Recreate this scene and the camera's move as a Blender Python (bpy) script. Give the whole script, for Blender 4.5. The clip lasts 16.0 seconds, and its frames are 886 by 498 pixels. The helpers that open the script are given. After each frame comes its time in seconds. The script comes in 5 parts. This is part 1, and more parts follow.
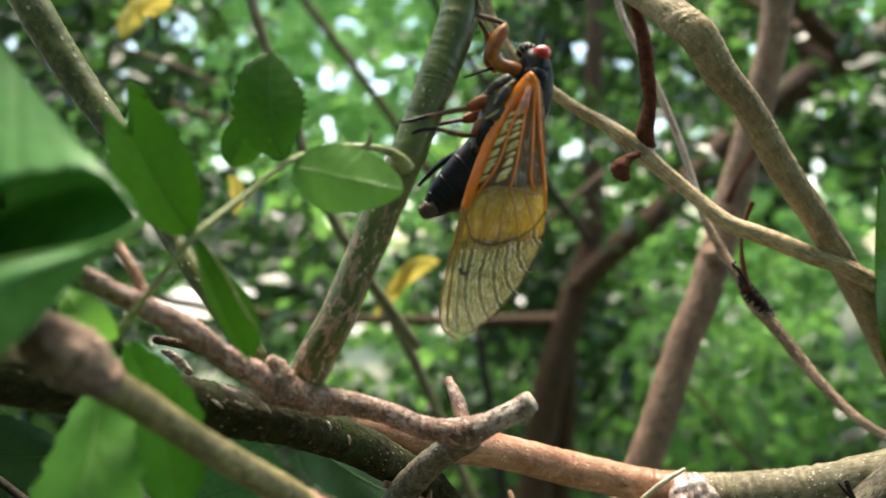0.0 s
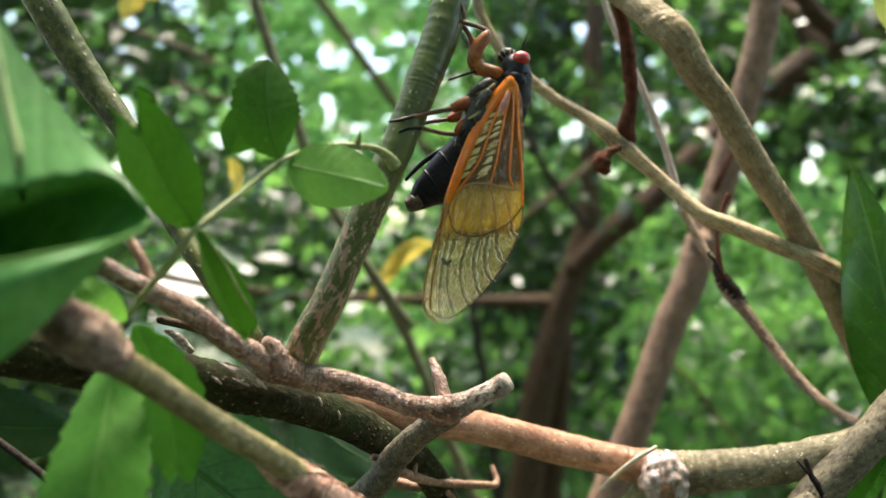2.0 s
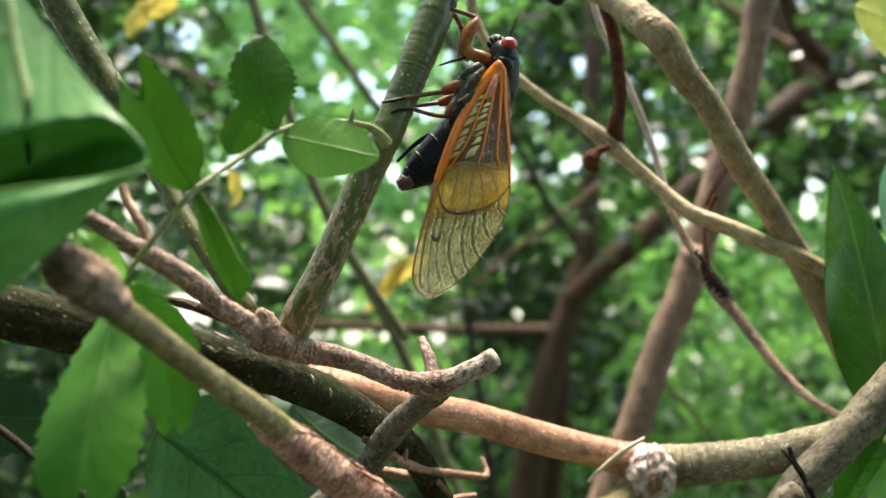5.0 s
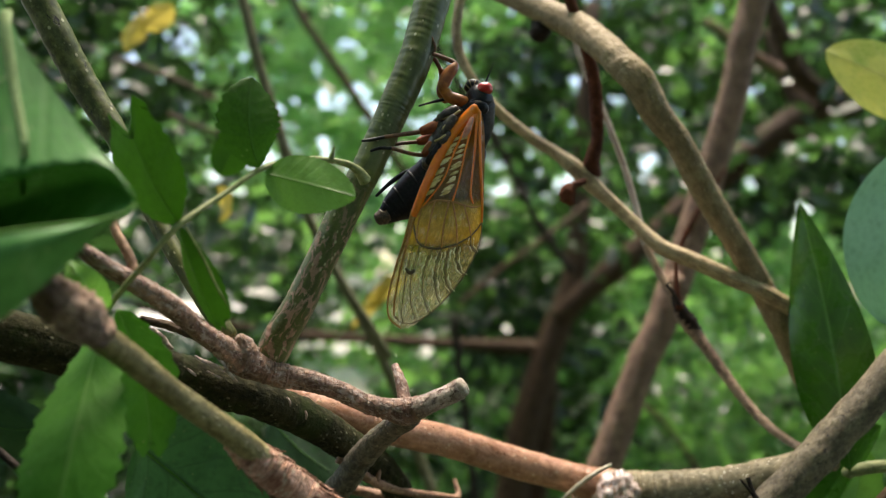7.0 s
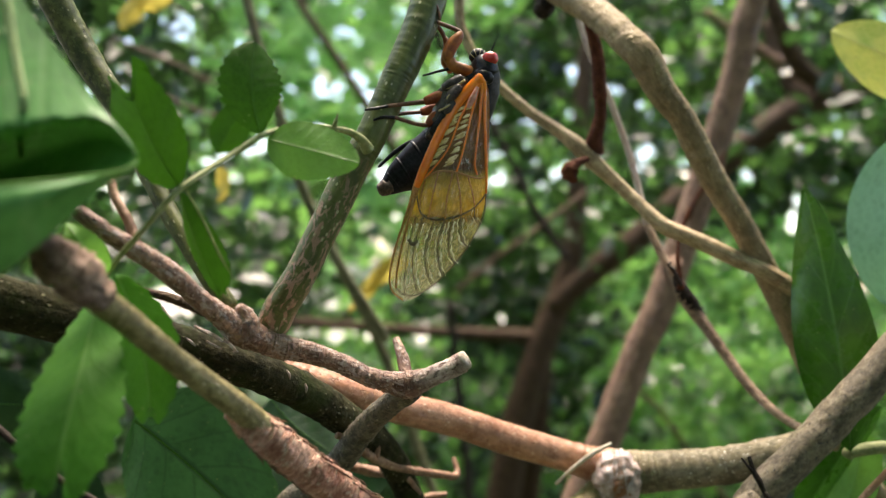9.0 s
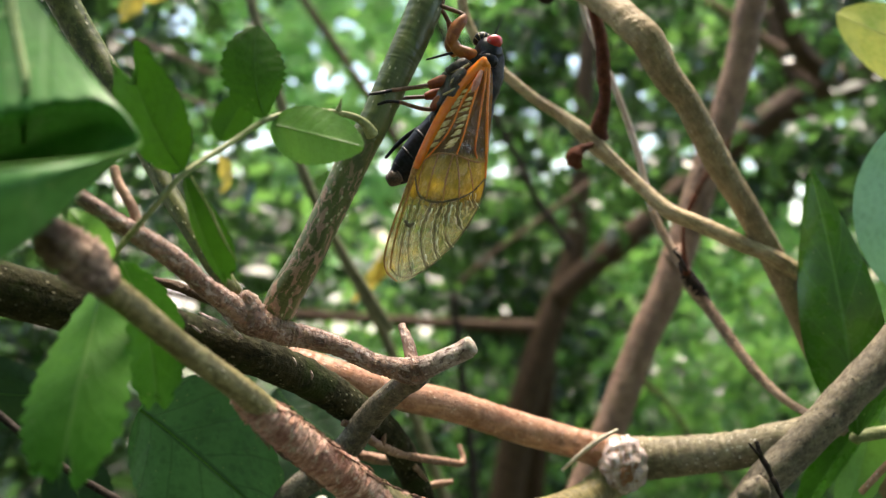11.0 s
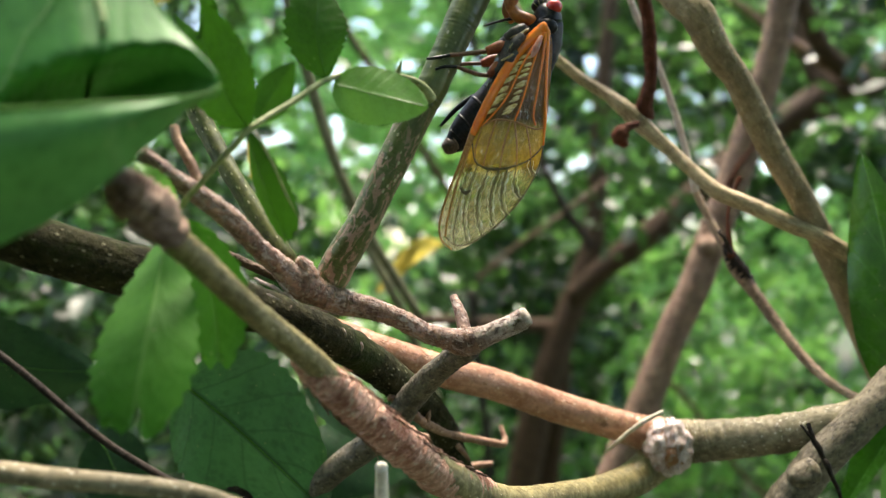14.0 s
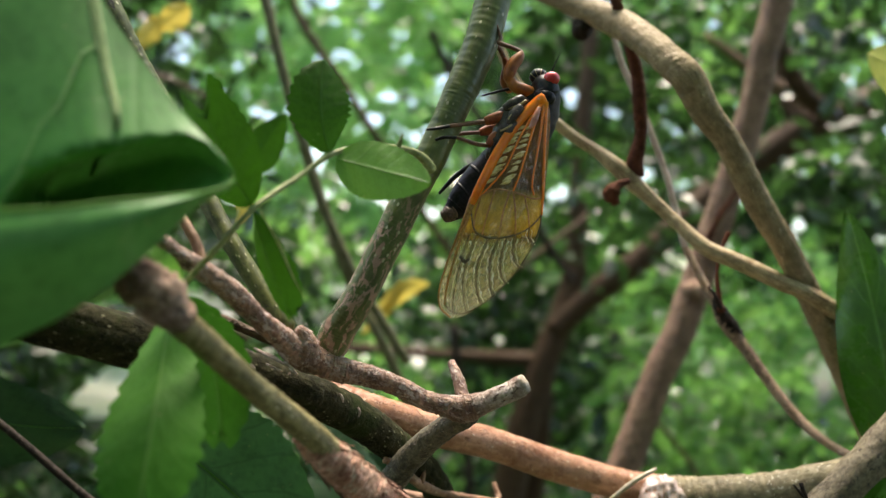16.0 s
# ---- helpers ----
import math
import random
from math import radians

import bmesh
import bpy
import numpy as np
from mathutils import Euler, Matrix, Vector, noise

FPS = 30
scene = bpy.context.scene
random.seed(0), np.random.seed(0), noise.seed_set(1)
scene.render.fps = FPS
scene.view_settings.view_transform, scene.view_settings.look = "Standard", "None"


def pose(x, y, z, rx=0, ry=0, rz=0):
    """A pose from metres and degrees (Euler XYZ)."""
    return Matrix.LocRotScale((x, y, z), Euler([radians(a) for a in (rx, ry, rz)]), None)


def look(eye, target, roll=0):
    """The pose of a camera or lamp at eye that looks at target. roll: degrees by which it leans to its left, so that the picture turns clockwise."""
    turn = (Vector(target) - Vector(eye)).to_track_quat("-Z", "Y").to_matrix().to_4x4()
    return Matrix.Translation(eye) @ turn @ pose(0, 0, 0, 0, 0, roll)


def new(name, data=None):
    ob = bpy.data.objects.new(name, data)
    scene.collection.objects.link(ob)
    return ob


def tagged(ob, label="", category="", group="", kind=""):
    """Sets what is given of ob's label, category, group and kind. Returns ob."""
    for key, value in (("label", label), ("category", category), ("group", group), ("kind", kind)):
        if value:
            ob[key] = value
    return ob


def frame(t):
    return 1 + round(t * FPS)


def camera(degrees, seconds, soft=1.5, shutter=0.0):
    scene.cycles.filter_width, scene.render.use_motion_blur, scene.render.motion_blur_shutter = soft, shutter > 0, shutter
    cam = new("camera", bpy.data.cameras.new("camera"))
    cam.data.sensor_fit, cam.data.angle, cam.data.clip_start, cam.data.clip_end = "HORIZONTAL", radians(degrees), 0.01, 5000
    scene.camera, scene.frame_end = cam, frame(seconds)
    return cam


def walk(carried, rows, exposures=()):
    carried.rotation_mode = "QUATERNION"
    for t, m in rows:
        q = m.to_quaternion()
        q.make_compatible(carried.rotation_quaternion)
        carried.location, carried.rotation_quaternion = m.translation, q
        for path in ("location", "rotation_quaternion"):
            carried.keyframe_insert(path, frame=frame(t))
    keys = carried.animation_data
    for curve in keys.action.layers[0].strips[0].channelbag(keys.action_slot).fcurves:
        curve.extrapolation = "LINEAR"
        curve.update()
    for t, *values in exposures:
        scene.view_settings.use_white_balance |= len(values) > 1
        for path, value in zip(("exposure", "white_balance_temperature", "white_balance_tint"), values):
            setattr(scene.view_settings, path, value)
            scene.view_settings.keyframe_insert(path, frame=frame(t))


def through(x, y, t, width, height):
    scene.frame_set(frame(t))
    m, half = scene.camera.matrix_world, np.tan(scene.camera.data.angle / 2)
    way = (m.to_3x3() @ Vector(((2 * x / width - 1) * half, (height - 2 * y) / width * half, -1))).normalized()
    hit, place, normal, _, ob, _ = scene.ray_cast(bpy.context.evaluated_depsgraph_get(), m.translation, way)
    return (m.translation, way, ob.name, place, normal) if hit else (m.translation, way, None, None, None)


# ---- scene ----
cam = camera(55.0, 16.0, 1.2)
EYE = 1.2
# seconds; eye in centimetres from the first eye; yaw, pitch, roll in degrees
ROWS = [
    (0.0, 0.00, 0.00, 0.00, 0.00, 0.00, -0.00),
    (0.5, 0.11, -0.55, 0.20, 0.12, 0.37, -0.17),
    (1.0, 0.20, -0.56, 0.22, 0.55, -0.23, -0.25),
    (1.5, 0.00, -0.80, 0.11, 0.43, -1.01, -0.61),
    (2.0, 0.20, -0.84, 0.16, -0.08, -1.39, -0.69),
    (2.5, 0.36, -1.02, 0.19, -0.06, -1.23, -0.58),
    (3.0, 0.36, -1.13, 0.03, 0.30, -1.49, -0.86),
    (3.5, 0.36, -1.06, -0.35, 0.90, -1.73, -1.44),
    (4.0, 0.51, -1.30, -0.13, 0.89, -1.12, -1.20),
    (4.2, 0.39, -1.22, -0.39, 0.08, -0.22, -0.30),
    (6.3, 0.35, -1.60, -0.69, -0.38, 1.38, -3.06),
    (6.5, 0.42, -1.75, -0.51, -0.33, 1.54, -3.02),
    (7.0, 0.61, -1.83, -0.31, -0.67, 1.69, -2.76),
    (7.5, 0.58, -1.80, -0.31, -0.90, 1.44, -3.07),
    (8.0, 0.42, -1.74, -0.44, -0.87, 1.22, -3.38),
    (8.5, 0.42, -1.69, -0.57, -0.87, 1.07, -3.38),
    (9.0, 0.51, -1.67, -0.58, -1.00, 1.02, -3.25),
    (9.2, 0.53, -1.66, -0.59, -0.95, 1.00, -3.22),
    (11.5, 0.47, -1.55, -0.78, -0.88, 0.10, -2.62),
    (12.0, 0.45, -1.40, -1.01, -0.97, -0.24, -2.40),
    (12.5, 0.29, -1.41, -1.04, -0.82, -0.04, -2.57),
    (13.0, 0.11, -1.37, -1.12, -0.49, -0.24, -3.09),
    (13.5, 0.02, -1.39, -1.14, -0.31, -0.11, -3.21),
    (14.0, -0.12, -1.40, -1.18, 0.04, 0.46, -3.40),
    (14.5, -0.09, -1.49, -1.03, -0.26, 1.04, -3.60),
    (15.0, -0.10, -1.51, -1.00, -0.39, 1.25, -3.62),
    (15.5, -0.14, -1.57, -0.85, -0.76, 1.59, -3.58),
    (16.0, -0.43, -1.48, -0.64, -1.31, 2.52, -3.47),
]
EXPOSURES = [(0.0, 2.3, 7600, 10), (0.5, 2.37, 7600, 10), (3.0, 2.48, 7500, 10), (4.0, 2.52, 7500, 10), (6.5, 2.35, 7600, 10), (7.0, 1.83, 7700, 12), (7.5, 2.21, 7700, 14), (9.0, 2.25, 7800, 16), (11.5, 2.31, 7700, 14), (13.5, 2.35, 7500, 11), (14.5, 2.39, 7500, 12), (15.5, 2.37, 7500, 12), (16.0, 2.07, 7700, 12)]
walk(cam, [(t, pose(x / 100, y / 100, EYE + z / 100, 90 + pitch, roll, yaw)) for t, x, y, z, yaw, pitch, roll in ROWS], EXPOSURES)

cam.data.dof.use_dof = True
cam.data.dof.focus_distance, cam.data.dof.aperture_fstop = 0.132, 19.0

# ---- world, sun, exposure
SUN_ELEVATION, SUN_TURN = 76, -8
world = bpy.data.worlds.new("sky")
scene.world = world
world.use_nodes = True
sky = world.node_tree.nodes.new("ShaderNodeTexSky")
sky.sky_type, sky.sun_disc = "NISHITA", False
sky.sun_elevation, sky.sun_rotation = radians(SUN_ELEVATION), radians(SUN_TURN)
world.node_tree.links.new(sky.outputs[0], world.node_tree.nodes["Background"].inputs[0])
world.node_tree.nodes["Background"].inputs[1].default_value = 0.13
sun = new("sun", bpy.data.lights.new("sun", "SUN"))
sun.data.energy, sun.data.angle, sun.data.color = 2.6, radians(35), (1, 0.96, 0.9)
sun.matrix_world = look((0, 0, 5), (-math.sin(radians(SUN_TURN)), -math.cos(radians(SUN_TURN)), 5 - math.tan(radians(SUN_ELEVATION))))


# ---- places: centimetres from the first eye, and millimetres from the cicada's shoulder
def P(x, y, z):
    return Vector((x / 100, y / 100, EYE + z / 100))


SHOULDER = P(*[(1.13, 10.85, 2.12)][0])


def C(u, v, d):
    return SHOULDER + Vector((0.9982 * u - 0.0603 * v, d, 0.0603 * u + 0.9982 * v)) / 1000


# ---- materials
class Nodes:
    """Short forms for building a node tree."""

    def __init__(self, name):
        self.mat = bpy.data.materials.new(name)
        self.mat.use_nodes = True
        self.n, self.l = self.mat.node_tree.nodes, self.mat.node_tree.links
        self.bsdf, self.out = self.n["Principled BSDF"], self.n["Material Output"]

    def put(self, sock, v):
        if isinstance(v, bpy.types.NodeSocket):
            self.l.new(v, sock)
        elif v is not None:
            sock.default_value = (*v, 1) if isinstance(v, tuple) and len(v) == 3 and sock.type == "RGBA" else v

    def math(self, op, a, b=None, c=None):
        q = self.n.new("ShaderNodeMath")
        q.operation = op
        for s, v in zip(q.inputs, (a, b, c)):
            self.put(s, v)
        return q.outputs[0]

    def noise(self, vec, scale, detail=4, rough=0.55, distortion=0.0):
        q = self.n.new("ShaderNodeTexNoise")
        for k, v in (("Vector", vec), ("Scale", scale), ("Detail", detail), ("Roughness", rough), ("Distortion", distortion)):
            self.put(q.inputs[k], v)
        return q.outputs["Fac"]

    def cells(self, vec, scale):
        q = self.n.new("ShaderNodeTexVoronoi")
        self.put(q.inputs["Vector"], vec)
        self.put(q.inputs["Scale"], scale)
        return q.outputs["Distance"]

    def span(self, v, lo, hi, a=0.0, b=1.0):
        q = self.n.new("ShaderNodeMapRange")
        q.interpolation_type = "SMOOTHSTEP"
        for s, x in zip(q.inputs, (v, lo, hi, a, b)):
            self.put(s, x)
        return q.outputs[0]

    def mix(self, f, a, b, blend="MIX"):
        q = self.n.new("ShaderNodeMix")
        q.data_type, q.blend_type = "RGBA", blend
        for s, v in zip((q.inputs[0], q.inputs[6], q.inputs[7]), (f, a, b)):
            self.put(s, v)
        return q.outputs[2]

    def uv(self, sx=1.0, sy=1.0):
        c = self.n.new("ShaderNodeUVMap")
        m = self.n.new("ShaderNodeMapping")
        m.inputs["Scale"].default_value = (sx, sy, 1)
        self.l.new(c.outputs[0], m.inputs[0])
        return m.outputs[0]

    def place(self):
        return self.n.new("ShaderNodeNewGeometry").outputs["Position"]

    def bump(self, height, strength, depth):
        q = self.n.new("ShaderNodeBump")
        q.inputs["Strength"].default_value, q.inputs["Distance"].default_value = strength, depth
        self.l.new(height, q.inputs["Height"])
        self.l.new(q.outputs[0], self.bsdf.inputs["Normal"])
        return q.outputs[0]

    def set(self, **kw):
        for k, v in kw.items():
            self.put(self.bsdf.inputs[k.replace("_", " ")], v)
        return self.mat


def bark(name, dark, light, patch=None, amount=0.5, dots=None, streak=9.0, rough=0.65, deep=0.0004, moss=None, grain=0.25, reach=None, pores=1.0, flake=1.0, ringed=False, fleck=1.0, sheen=0.5):
    """Bark: streaks along the stem, mottling, flaking patches of another colour, pale pores."""
    m = Nodes(name)
    soft = m.noise(m.uv(0.9 * streak, 0.6 * streak), 1.0, 5, 0.6, 0.3)
    st = m.noise(m.uv(0.3 * streak, 1.6 * streak) if ringed else m.uv(2.2 * streak, 0.4 * streak), 1.0, 5, 0.6, 0.5)
    st = m.math("ADD", m.math("MULTIPLY", soft, 1 - grain), m.math("MULTIPLY", st, grain))
    mot = m.noise(m.place(), 160, 4, 0.6)
    fine = m.noise(m.place(), 1500, 3, 0.6)
    col = m.mix(m.span(m.math("ADD", m.math("MULTIPLY", st, 0.6), m.math("MULTIPLY", mot, 0.4)), 0.39, 0.61), dark, light)
    col = m.mix(m.span(fine, 0.54, 0.7, 0.0, 0.55 * fleck), col, tuple(0.45 * c for c in dark))
    col = m.mix(m.span(m.noise(m.place(), 1100, 2, 0.5), 0.58, 0.7, 0.0, 0.4 * fleck), col, tuple(min(1.5 * c + 0.04, 0.85) for c in light))
    height = m.math("ADD", m.math("MULTIPLY", st, 0.7), m.math("MULTIPLY", fine, 0.35))
    if moss:
        col = m.mix(m.span(m.noise(m.place(), 90, 5, 0.65), 0.48, 0.6, 0, 0.75), col, moss)
    if patch:
        f = m.span(m.noise(m.uv(5 * flake, 2.2 * flake), 1.0, 6, 0.65, 0.8), 1 - amount - 0.04, 1 - amount + 0.04)
        if reach:
            far = m.n.new("ShaderNodeSeparateXYZ")
            m.l.new(m.uv(), far.inputs[0])
            f = m.math("MULTIPLY", f, m.span(m.math("ADD", far.outputs[1], m.math("MULTIPLY", mot, 1.2)), reach[0], reach[1], 1.0, 0.0))
        col = m.mix(f, col, m.mix(fine, patch, tuple(0.6 * c for c in patch)))
        height = m.math("ADD", height, m.math("MULTIPLY", f, -0.5))
    if dots:
        f = m.span(m.cells(m.uv(9 * pores, 6 * pores), 1.0), 0.12, 0.22, 1.0, 0.0)
        f = m.math("MULTIPLY", f, m.span(mot, 0.42, 0.56))
        col = m.mix(f, col, dots)
        height = m.math("ADD", height, m.math("MULTIPLY", f, 0.5))
    m.bump(height, 1.0, deep)
    return m.set(Base_Color=col, Roughness=m.span(st, 0.3, 0.7, rough + 0.1, rough - 0.1), Specular_IOR_Level=sheen)


def leaf(name, dark, light, vein, ribs=7, gloss=0.45, through=(0.1, 0.26, 0.03), share=0.35, blotch=None, hole=None, ribbing=0.5, sheen=0.34):
    """A leaf blade: mottled green, paler midrib and side veins, light shining through."""
    m = Nodes(name)
    sep = m.n.new("ShaderNodeSeparateXYZ")
    m.l.new(m.uv(), sep.inputs[0])
    x, y = m.math("ABSOLUTE", sep.outputs[0]), sep.outputs[1]
    saw = m.math("FRACT", m.math("SUBTRACT", m.math("MULTIPLY", y, float(ribs)), m.math("MULTIPLY", m.math("POWER", x, 0.8), 1.5)))
    side = m.span(m.math("ABSOLUTE", m.math("SUBTRACT", saw, 0.5)), 0.0, 0.075, 1.0, 0.0)
    mid = m.span(x, 0.02, 0.075, 1.0, 0.0)
    net = m.cells(m.uv(9, 20), 1.0)
    cell = m.span(net, 0.25, 0.6, 0.0, 1.0)
    ribsf = m.math("MAXIMUM", m.math("MULTIPLY", side, 0.6 * ribbing), m.math("MULTIPLY", mid, ribbing + 0.2))
    mot = m.noise(m.place(), 130, 5, 0.6)
    fine = m.noise(m.place(), 900, 3, 0.6)
    col = m.mix(m.span(m.math("ADD", m.math("MULTIPLY", mot, 0.7), m.math("MULTIPLY", fine, 0.3)), 0.36, 0.64), dark, light)
    if blotch:
        col = m.mix(m.span(m.noise(m.place(), 70, 4, 0.6, 0.5), 0.46, 0.6), col, blotch)
    col = m.mix(m.math("MULTIPLY", cell, 0.22), col, tuple(min(1.6 * c, 0.8) for c in light))
    col = m.mix(m.span(m.noise(m.place(), 320, 4, 0.65, 0.6), 0.55, 0.72, 0.0, 0.35), col, tuple(0.55 * c for c in dark))
    col = m.mix(m.math("MULTIPLY", ribsf, 0.75), col, vein)
    col = m.mix(m.span(m.cells(m.place(), 420), 0.05, 0.09, 0.5, 0.0), col, (0.35, 0.33, 0.16))
    if hole:
        col = m.mix(m.span(m.cells(m.uv(3, 6), 1.0), 0.06, 0.1, 0.8, 0.0), col, hole)
    normal = m.bump(m.math("ADD", m.math("MULTIPLY", ribsf, -0.8), m.math("ADD", m.math("MULTIPLY", net, 0.12), m.math("MULTIPLY", fine, 0.06))), 0.6, 0.0002)
    m.set(Base_Color=col, Roughness=m.span(mot, 0.3, 0.7, gloss + 0.1, gloss - 0.12), Specular_IOR_Level=sheen)
    tr = m.n.new("ShaderNodeBsdfTranslucent")
    m.put(tr.inputs["Color"], m.mix(m.math("MULTIPLY", ribsf, 0.4), m.mix(1.0, m.mix(mot, tuple(0.8 * c for c in through), tuple(1.2 * c for c in through)), (1.0, 1.0, 1.0), "MULTIPLY"), vein))
    m.l.new(normal, tr.inputs["Normal"])
    mx = m.n.new("ShaderNodeMixShader")
    mx.inputs[0].default_value = share
    m.l.new(m.bsdf.outputs[0], mx.inputs[1])
    m.l.new(tr.outputs[0], mx.inputs[2])
    m.l.new(mx.outputs[0], m.out.inputs[0])
    return m.mat


def far_leaf(name, colours, through, share=0.45, gloss=0.07):
    """Leaves of the undergrowth, each of its own green."""
    m = Nodes(name)
    rnd = m.n.new("ShaderNodeNewGeometry").outputs["Random Per Island"]
    ramp = m.n.new("ShaderNodeValToRGB")
    e = ramp.color_ramp.elements
    e[0].color, e[1].color = (*colours[0], 1), (*colours[-1], 1)
    for k, c in enumerate(colours[1:-1], 1):
        e.new(k / (len(colours) - 1)).color = (*c, 1)
    m.l.new(rnd, ramp.inputs[0])
    col = m.mix(m.span(m.noise(m.place(), 60, 3), 0.3, 0.7, 0.0, 0.35), ramp.outputs[0], tuple(0.6 * c for c in colours[0]))
    m.set(Base_Color=col, Roughness=m.span(m.math("FRACT", m.math("MULTIPLY", rnd, 17.3)), 0.1, 0.5, gloss, 0.4))
    tr = m.n.new("ShaderNodeBsdfTranslucent")
    m.put(tr.inputs["Color"], m.mix(rnd, through, tuple(0.6 * c for c in through)))
    mx = m.n.new("ShaderNodeMixShader")
    mx.inputs[0].default_value = share
    m.l.new(m.bsdf.outputs[0], mx.inputs[1])
    m.l.new(tr.outputs[0], mx.inputs[2])
    m.l.new(mx.outputs[0], m.out.inputs[0])
    return m.mat


def shell(name, dark, light, scale=2500, gloss=0.25, coat=0.3):
    """Insect cuticle: slightly mottled, finely pitted, shiny."""
    m = Nodes(name)
    a = m.noise(m.place(), scale, 4, 0.6)
    m.bump(a, 0.5, 0.00008)
    return m.set(Base_Color=m.mix(m.span(a, 0.35, 0.65), dark, light), Roughness=gloss, Specular_IOR_Level=0.2 if max(light) < 0.05 else 0.5, Coat_Weight=coat, Coat_Roughness=0.15)


def membrane(name):
    """Wing skin: amber near the body, golden before the cross vein, clear and greenish beyond."""
    m = Nodes(name)
    sep = m.n.new("ShaderNodeSeparateXYZ")
    m.l.new(m.uv(), sep.inputs[0])
    y = m.math("ADD", sep.outputs[1], m.math("MULTIPLY", m.math("SUBTRACT", m.noise(m.place(), 700, 3), 0.5), 0.05))

    def ramped(stops):
        q = m.n.new("ShaderNodeValToRGB")
        e = q.color_ramp.elements
        e[0].position, e[0].color = stops[0][0], (*stops[0][1], 1)
        e[1].position, e[1].color = stops[-1][0], (*stops[-1][1], 1)
        for pos, c in stops[1:-1]:
            e.new(pos).color = (*c, 1)
        m.l.new(y, q.inputs[0])
        return q.outputs[0]

    tint = ramped(((0.0, (0.9, 0.4, 0.06)), (0.3, (0.8, 0.45, 0.1)), (0.44, (0.86, 0.6, 0.16)), (0.6, (0.84, 0.62, 0.18)), (0.67, (0.84, 0.8, 0.55)), (1.0, (0.9, 0.9, 0.78))))
    skin = ramped(((0.0, (0.55, 0.15, 0.012)), (0.22, (0.4, 0.13, 0.014)), (0.4, (0.16, 0.07, 0.014)), (0.45, (0.86, 0.56, 0.09)), (0.58, (0.95, 0.62, 0.1)), (0.62, (0.4, 0.26, 0.07)), (0.67, (0.66, 0.57, 0.27)), (0.85, (0.7, 0.65, 0.38)), (1.0, (0.8, 0.76, 0.54))))
    long = m.noise(m.uv(11, 26), 1.0, 4, 0.6, 0.4)
    wave = m.noise(m.uv(24, 34), 1.0, 3, 0.6)
    spot = m.span(m.math("ADD", m.math("MULTIPLY", long, 0.6), m.math("MULTIPLY", wave, 0.4)), 0.4, 0.62)
    skin = m.mix(m.math("MULTIPLY", m.span(spot, 0.0, 1.0, 1.0, 0.0), m.span(y, 0.55, 0.68, 0.25, 0.6)), skin, (0.12, 0.12, 0.035))
    normal = m.bump(wave, 1.0, 0.0006)
    m.set(Base_Color=skin, Roughness=0.25)
    tp, tr = m.n.new("ShaderNodeBsdfTransparent"), m.n.new("ShaderNodeBsdfTranslucent")
    m.put(tp.inputs[0], tint)
    m.put(tr.inputs[0], skin)
    m.l.new(normal, tr.inputs["Normal"])
    one, two = m.n.new("ShaderNodeMixShader"), m.n.new("ShaderNodeMixShader")
    one.inputs[0].default_value = 0.5
    m.l.new(m.bsdf.outputs[0], one.inputs[1])
    m.l.new(tr.outputs[0], one.inputs[2])
    m.put(two.inputs[0], m.math("SUBTRACT", m.span(y, 0.36, 0.72, 0.2, 0.66), m.math("MULTIPLY", spot, 0.15)))
    m.l.new(one.outputs[0], two.inputs[1])
    m.l.new(tp.outputs[0], two.inputs[2])
    shine, top = m.n.new("ShaderNodeBsdfGlossy"), m.n.new("ShaderNodeMixShader")
    shine.inputs["Roughness"].default_value = 0.22
    m.l.new(normal, shine.inputs["Normal"])
    m.put(top.inputs[0], m.span(long, 0.44, 0.66, 0.02, 0.22))
    m.l.new(two.outputs[0], top.inputs[1])
    m.l.new(shine.outputs[0], top.inputs[2])
    m.l.new(top.outputs[0], m.out.inputs[0])
    return m.mat


bark_green = bark("green_cane_bark", (0.05, 0.068, 0.016), (0.1, 0.124, 0.036), (0.42, 0.255, 0.19), 0.472, (0.4, 0.38, 0.24), streak=4.0, rough=0.38, grain=0.75, reach=(2.8, 4.3), flake=1.8, fleck=0.12, sheen=0.45, deep=0.00005)
bark_smooth = bark("smooth_green_bark", (0.04, 0.048, 0.014), (0.13, 0.14, 0.05), (0.02, 0.018, 0.012), 0.38, dots=(0.42, 0.4, 0.24), rough=0.42, flake=1.5, fleck=0.6, deep=0.0001, sheen=0.3)
bark_stub = bark("weathered_brown_bark", (0.13, 0.062, 0.041), (0.36, 0.215, 0.155), (0.6, 0.46, 0.4), 0.45, (0.66, 0.53, 0.45), deep=0.0007, rough=0.52, grain=0.25, flake=2.6, pores=1.6, ringed=True, fleck=1.35)
bark_bleached = bark("bleached_bark", (0.2, 0.125, 0.095), (0.54, 0.44, 0.385), (0.2, 0.11, 0.08), 0.42, None, deep=0.0012, rough=0.55, grain=0.4, flake=3, ringed=True)
bark_twiggy = bark("grey_rough_twig_bark", (0.04, 0.033, 0.022), (0.15, 0.126, 0.085), (0.07, 0.053, 0.036), 0.4, (0.28, 0.235, 0.165), deep=0.0008, flake=2.5)
bark_wood = bark("bare_orange_wood", (0.31, 0.13, 0.07), (0.58, 0.31, 0.2), (0.42, 0.19, 0.1), 0.42, (0.68, 0.5, 0.36), streak=5, deep=0.00025, rough=0.4, grain=0.4, flake=2.6, fleck=0.6)
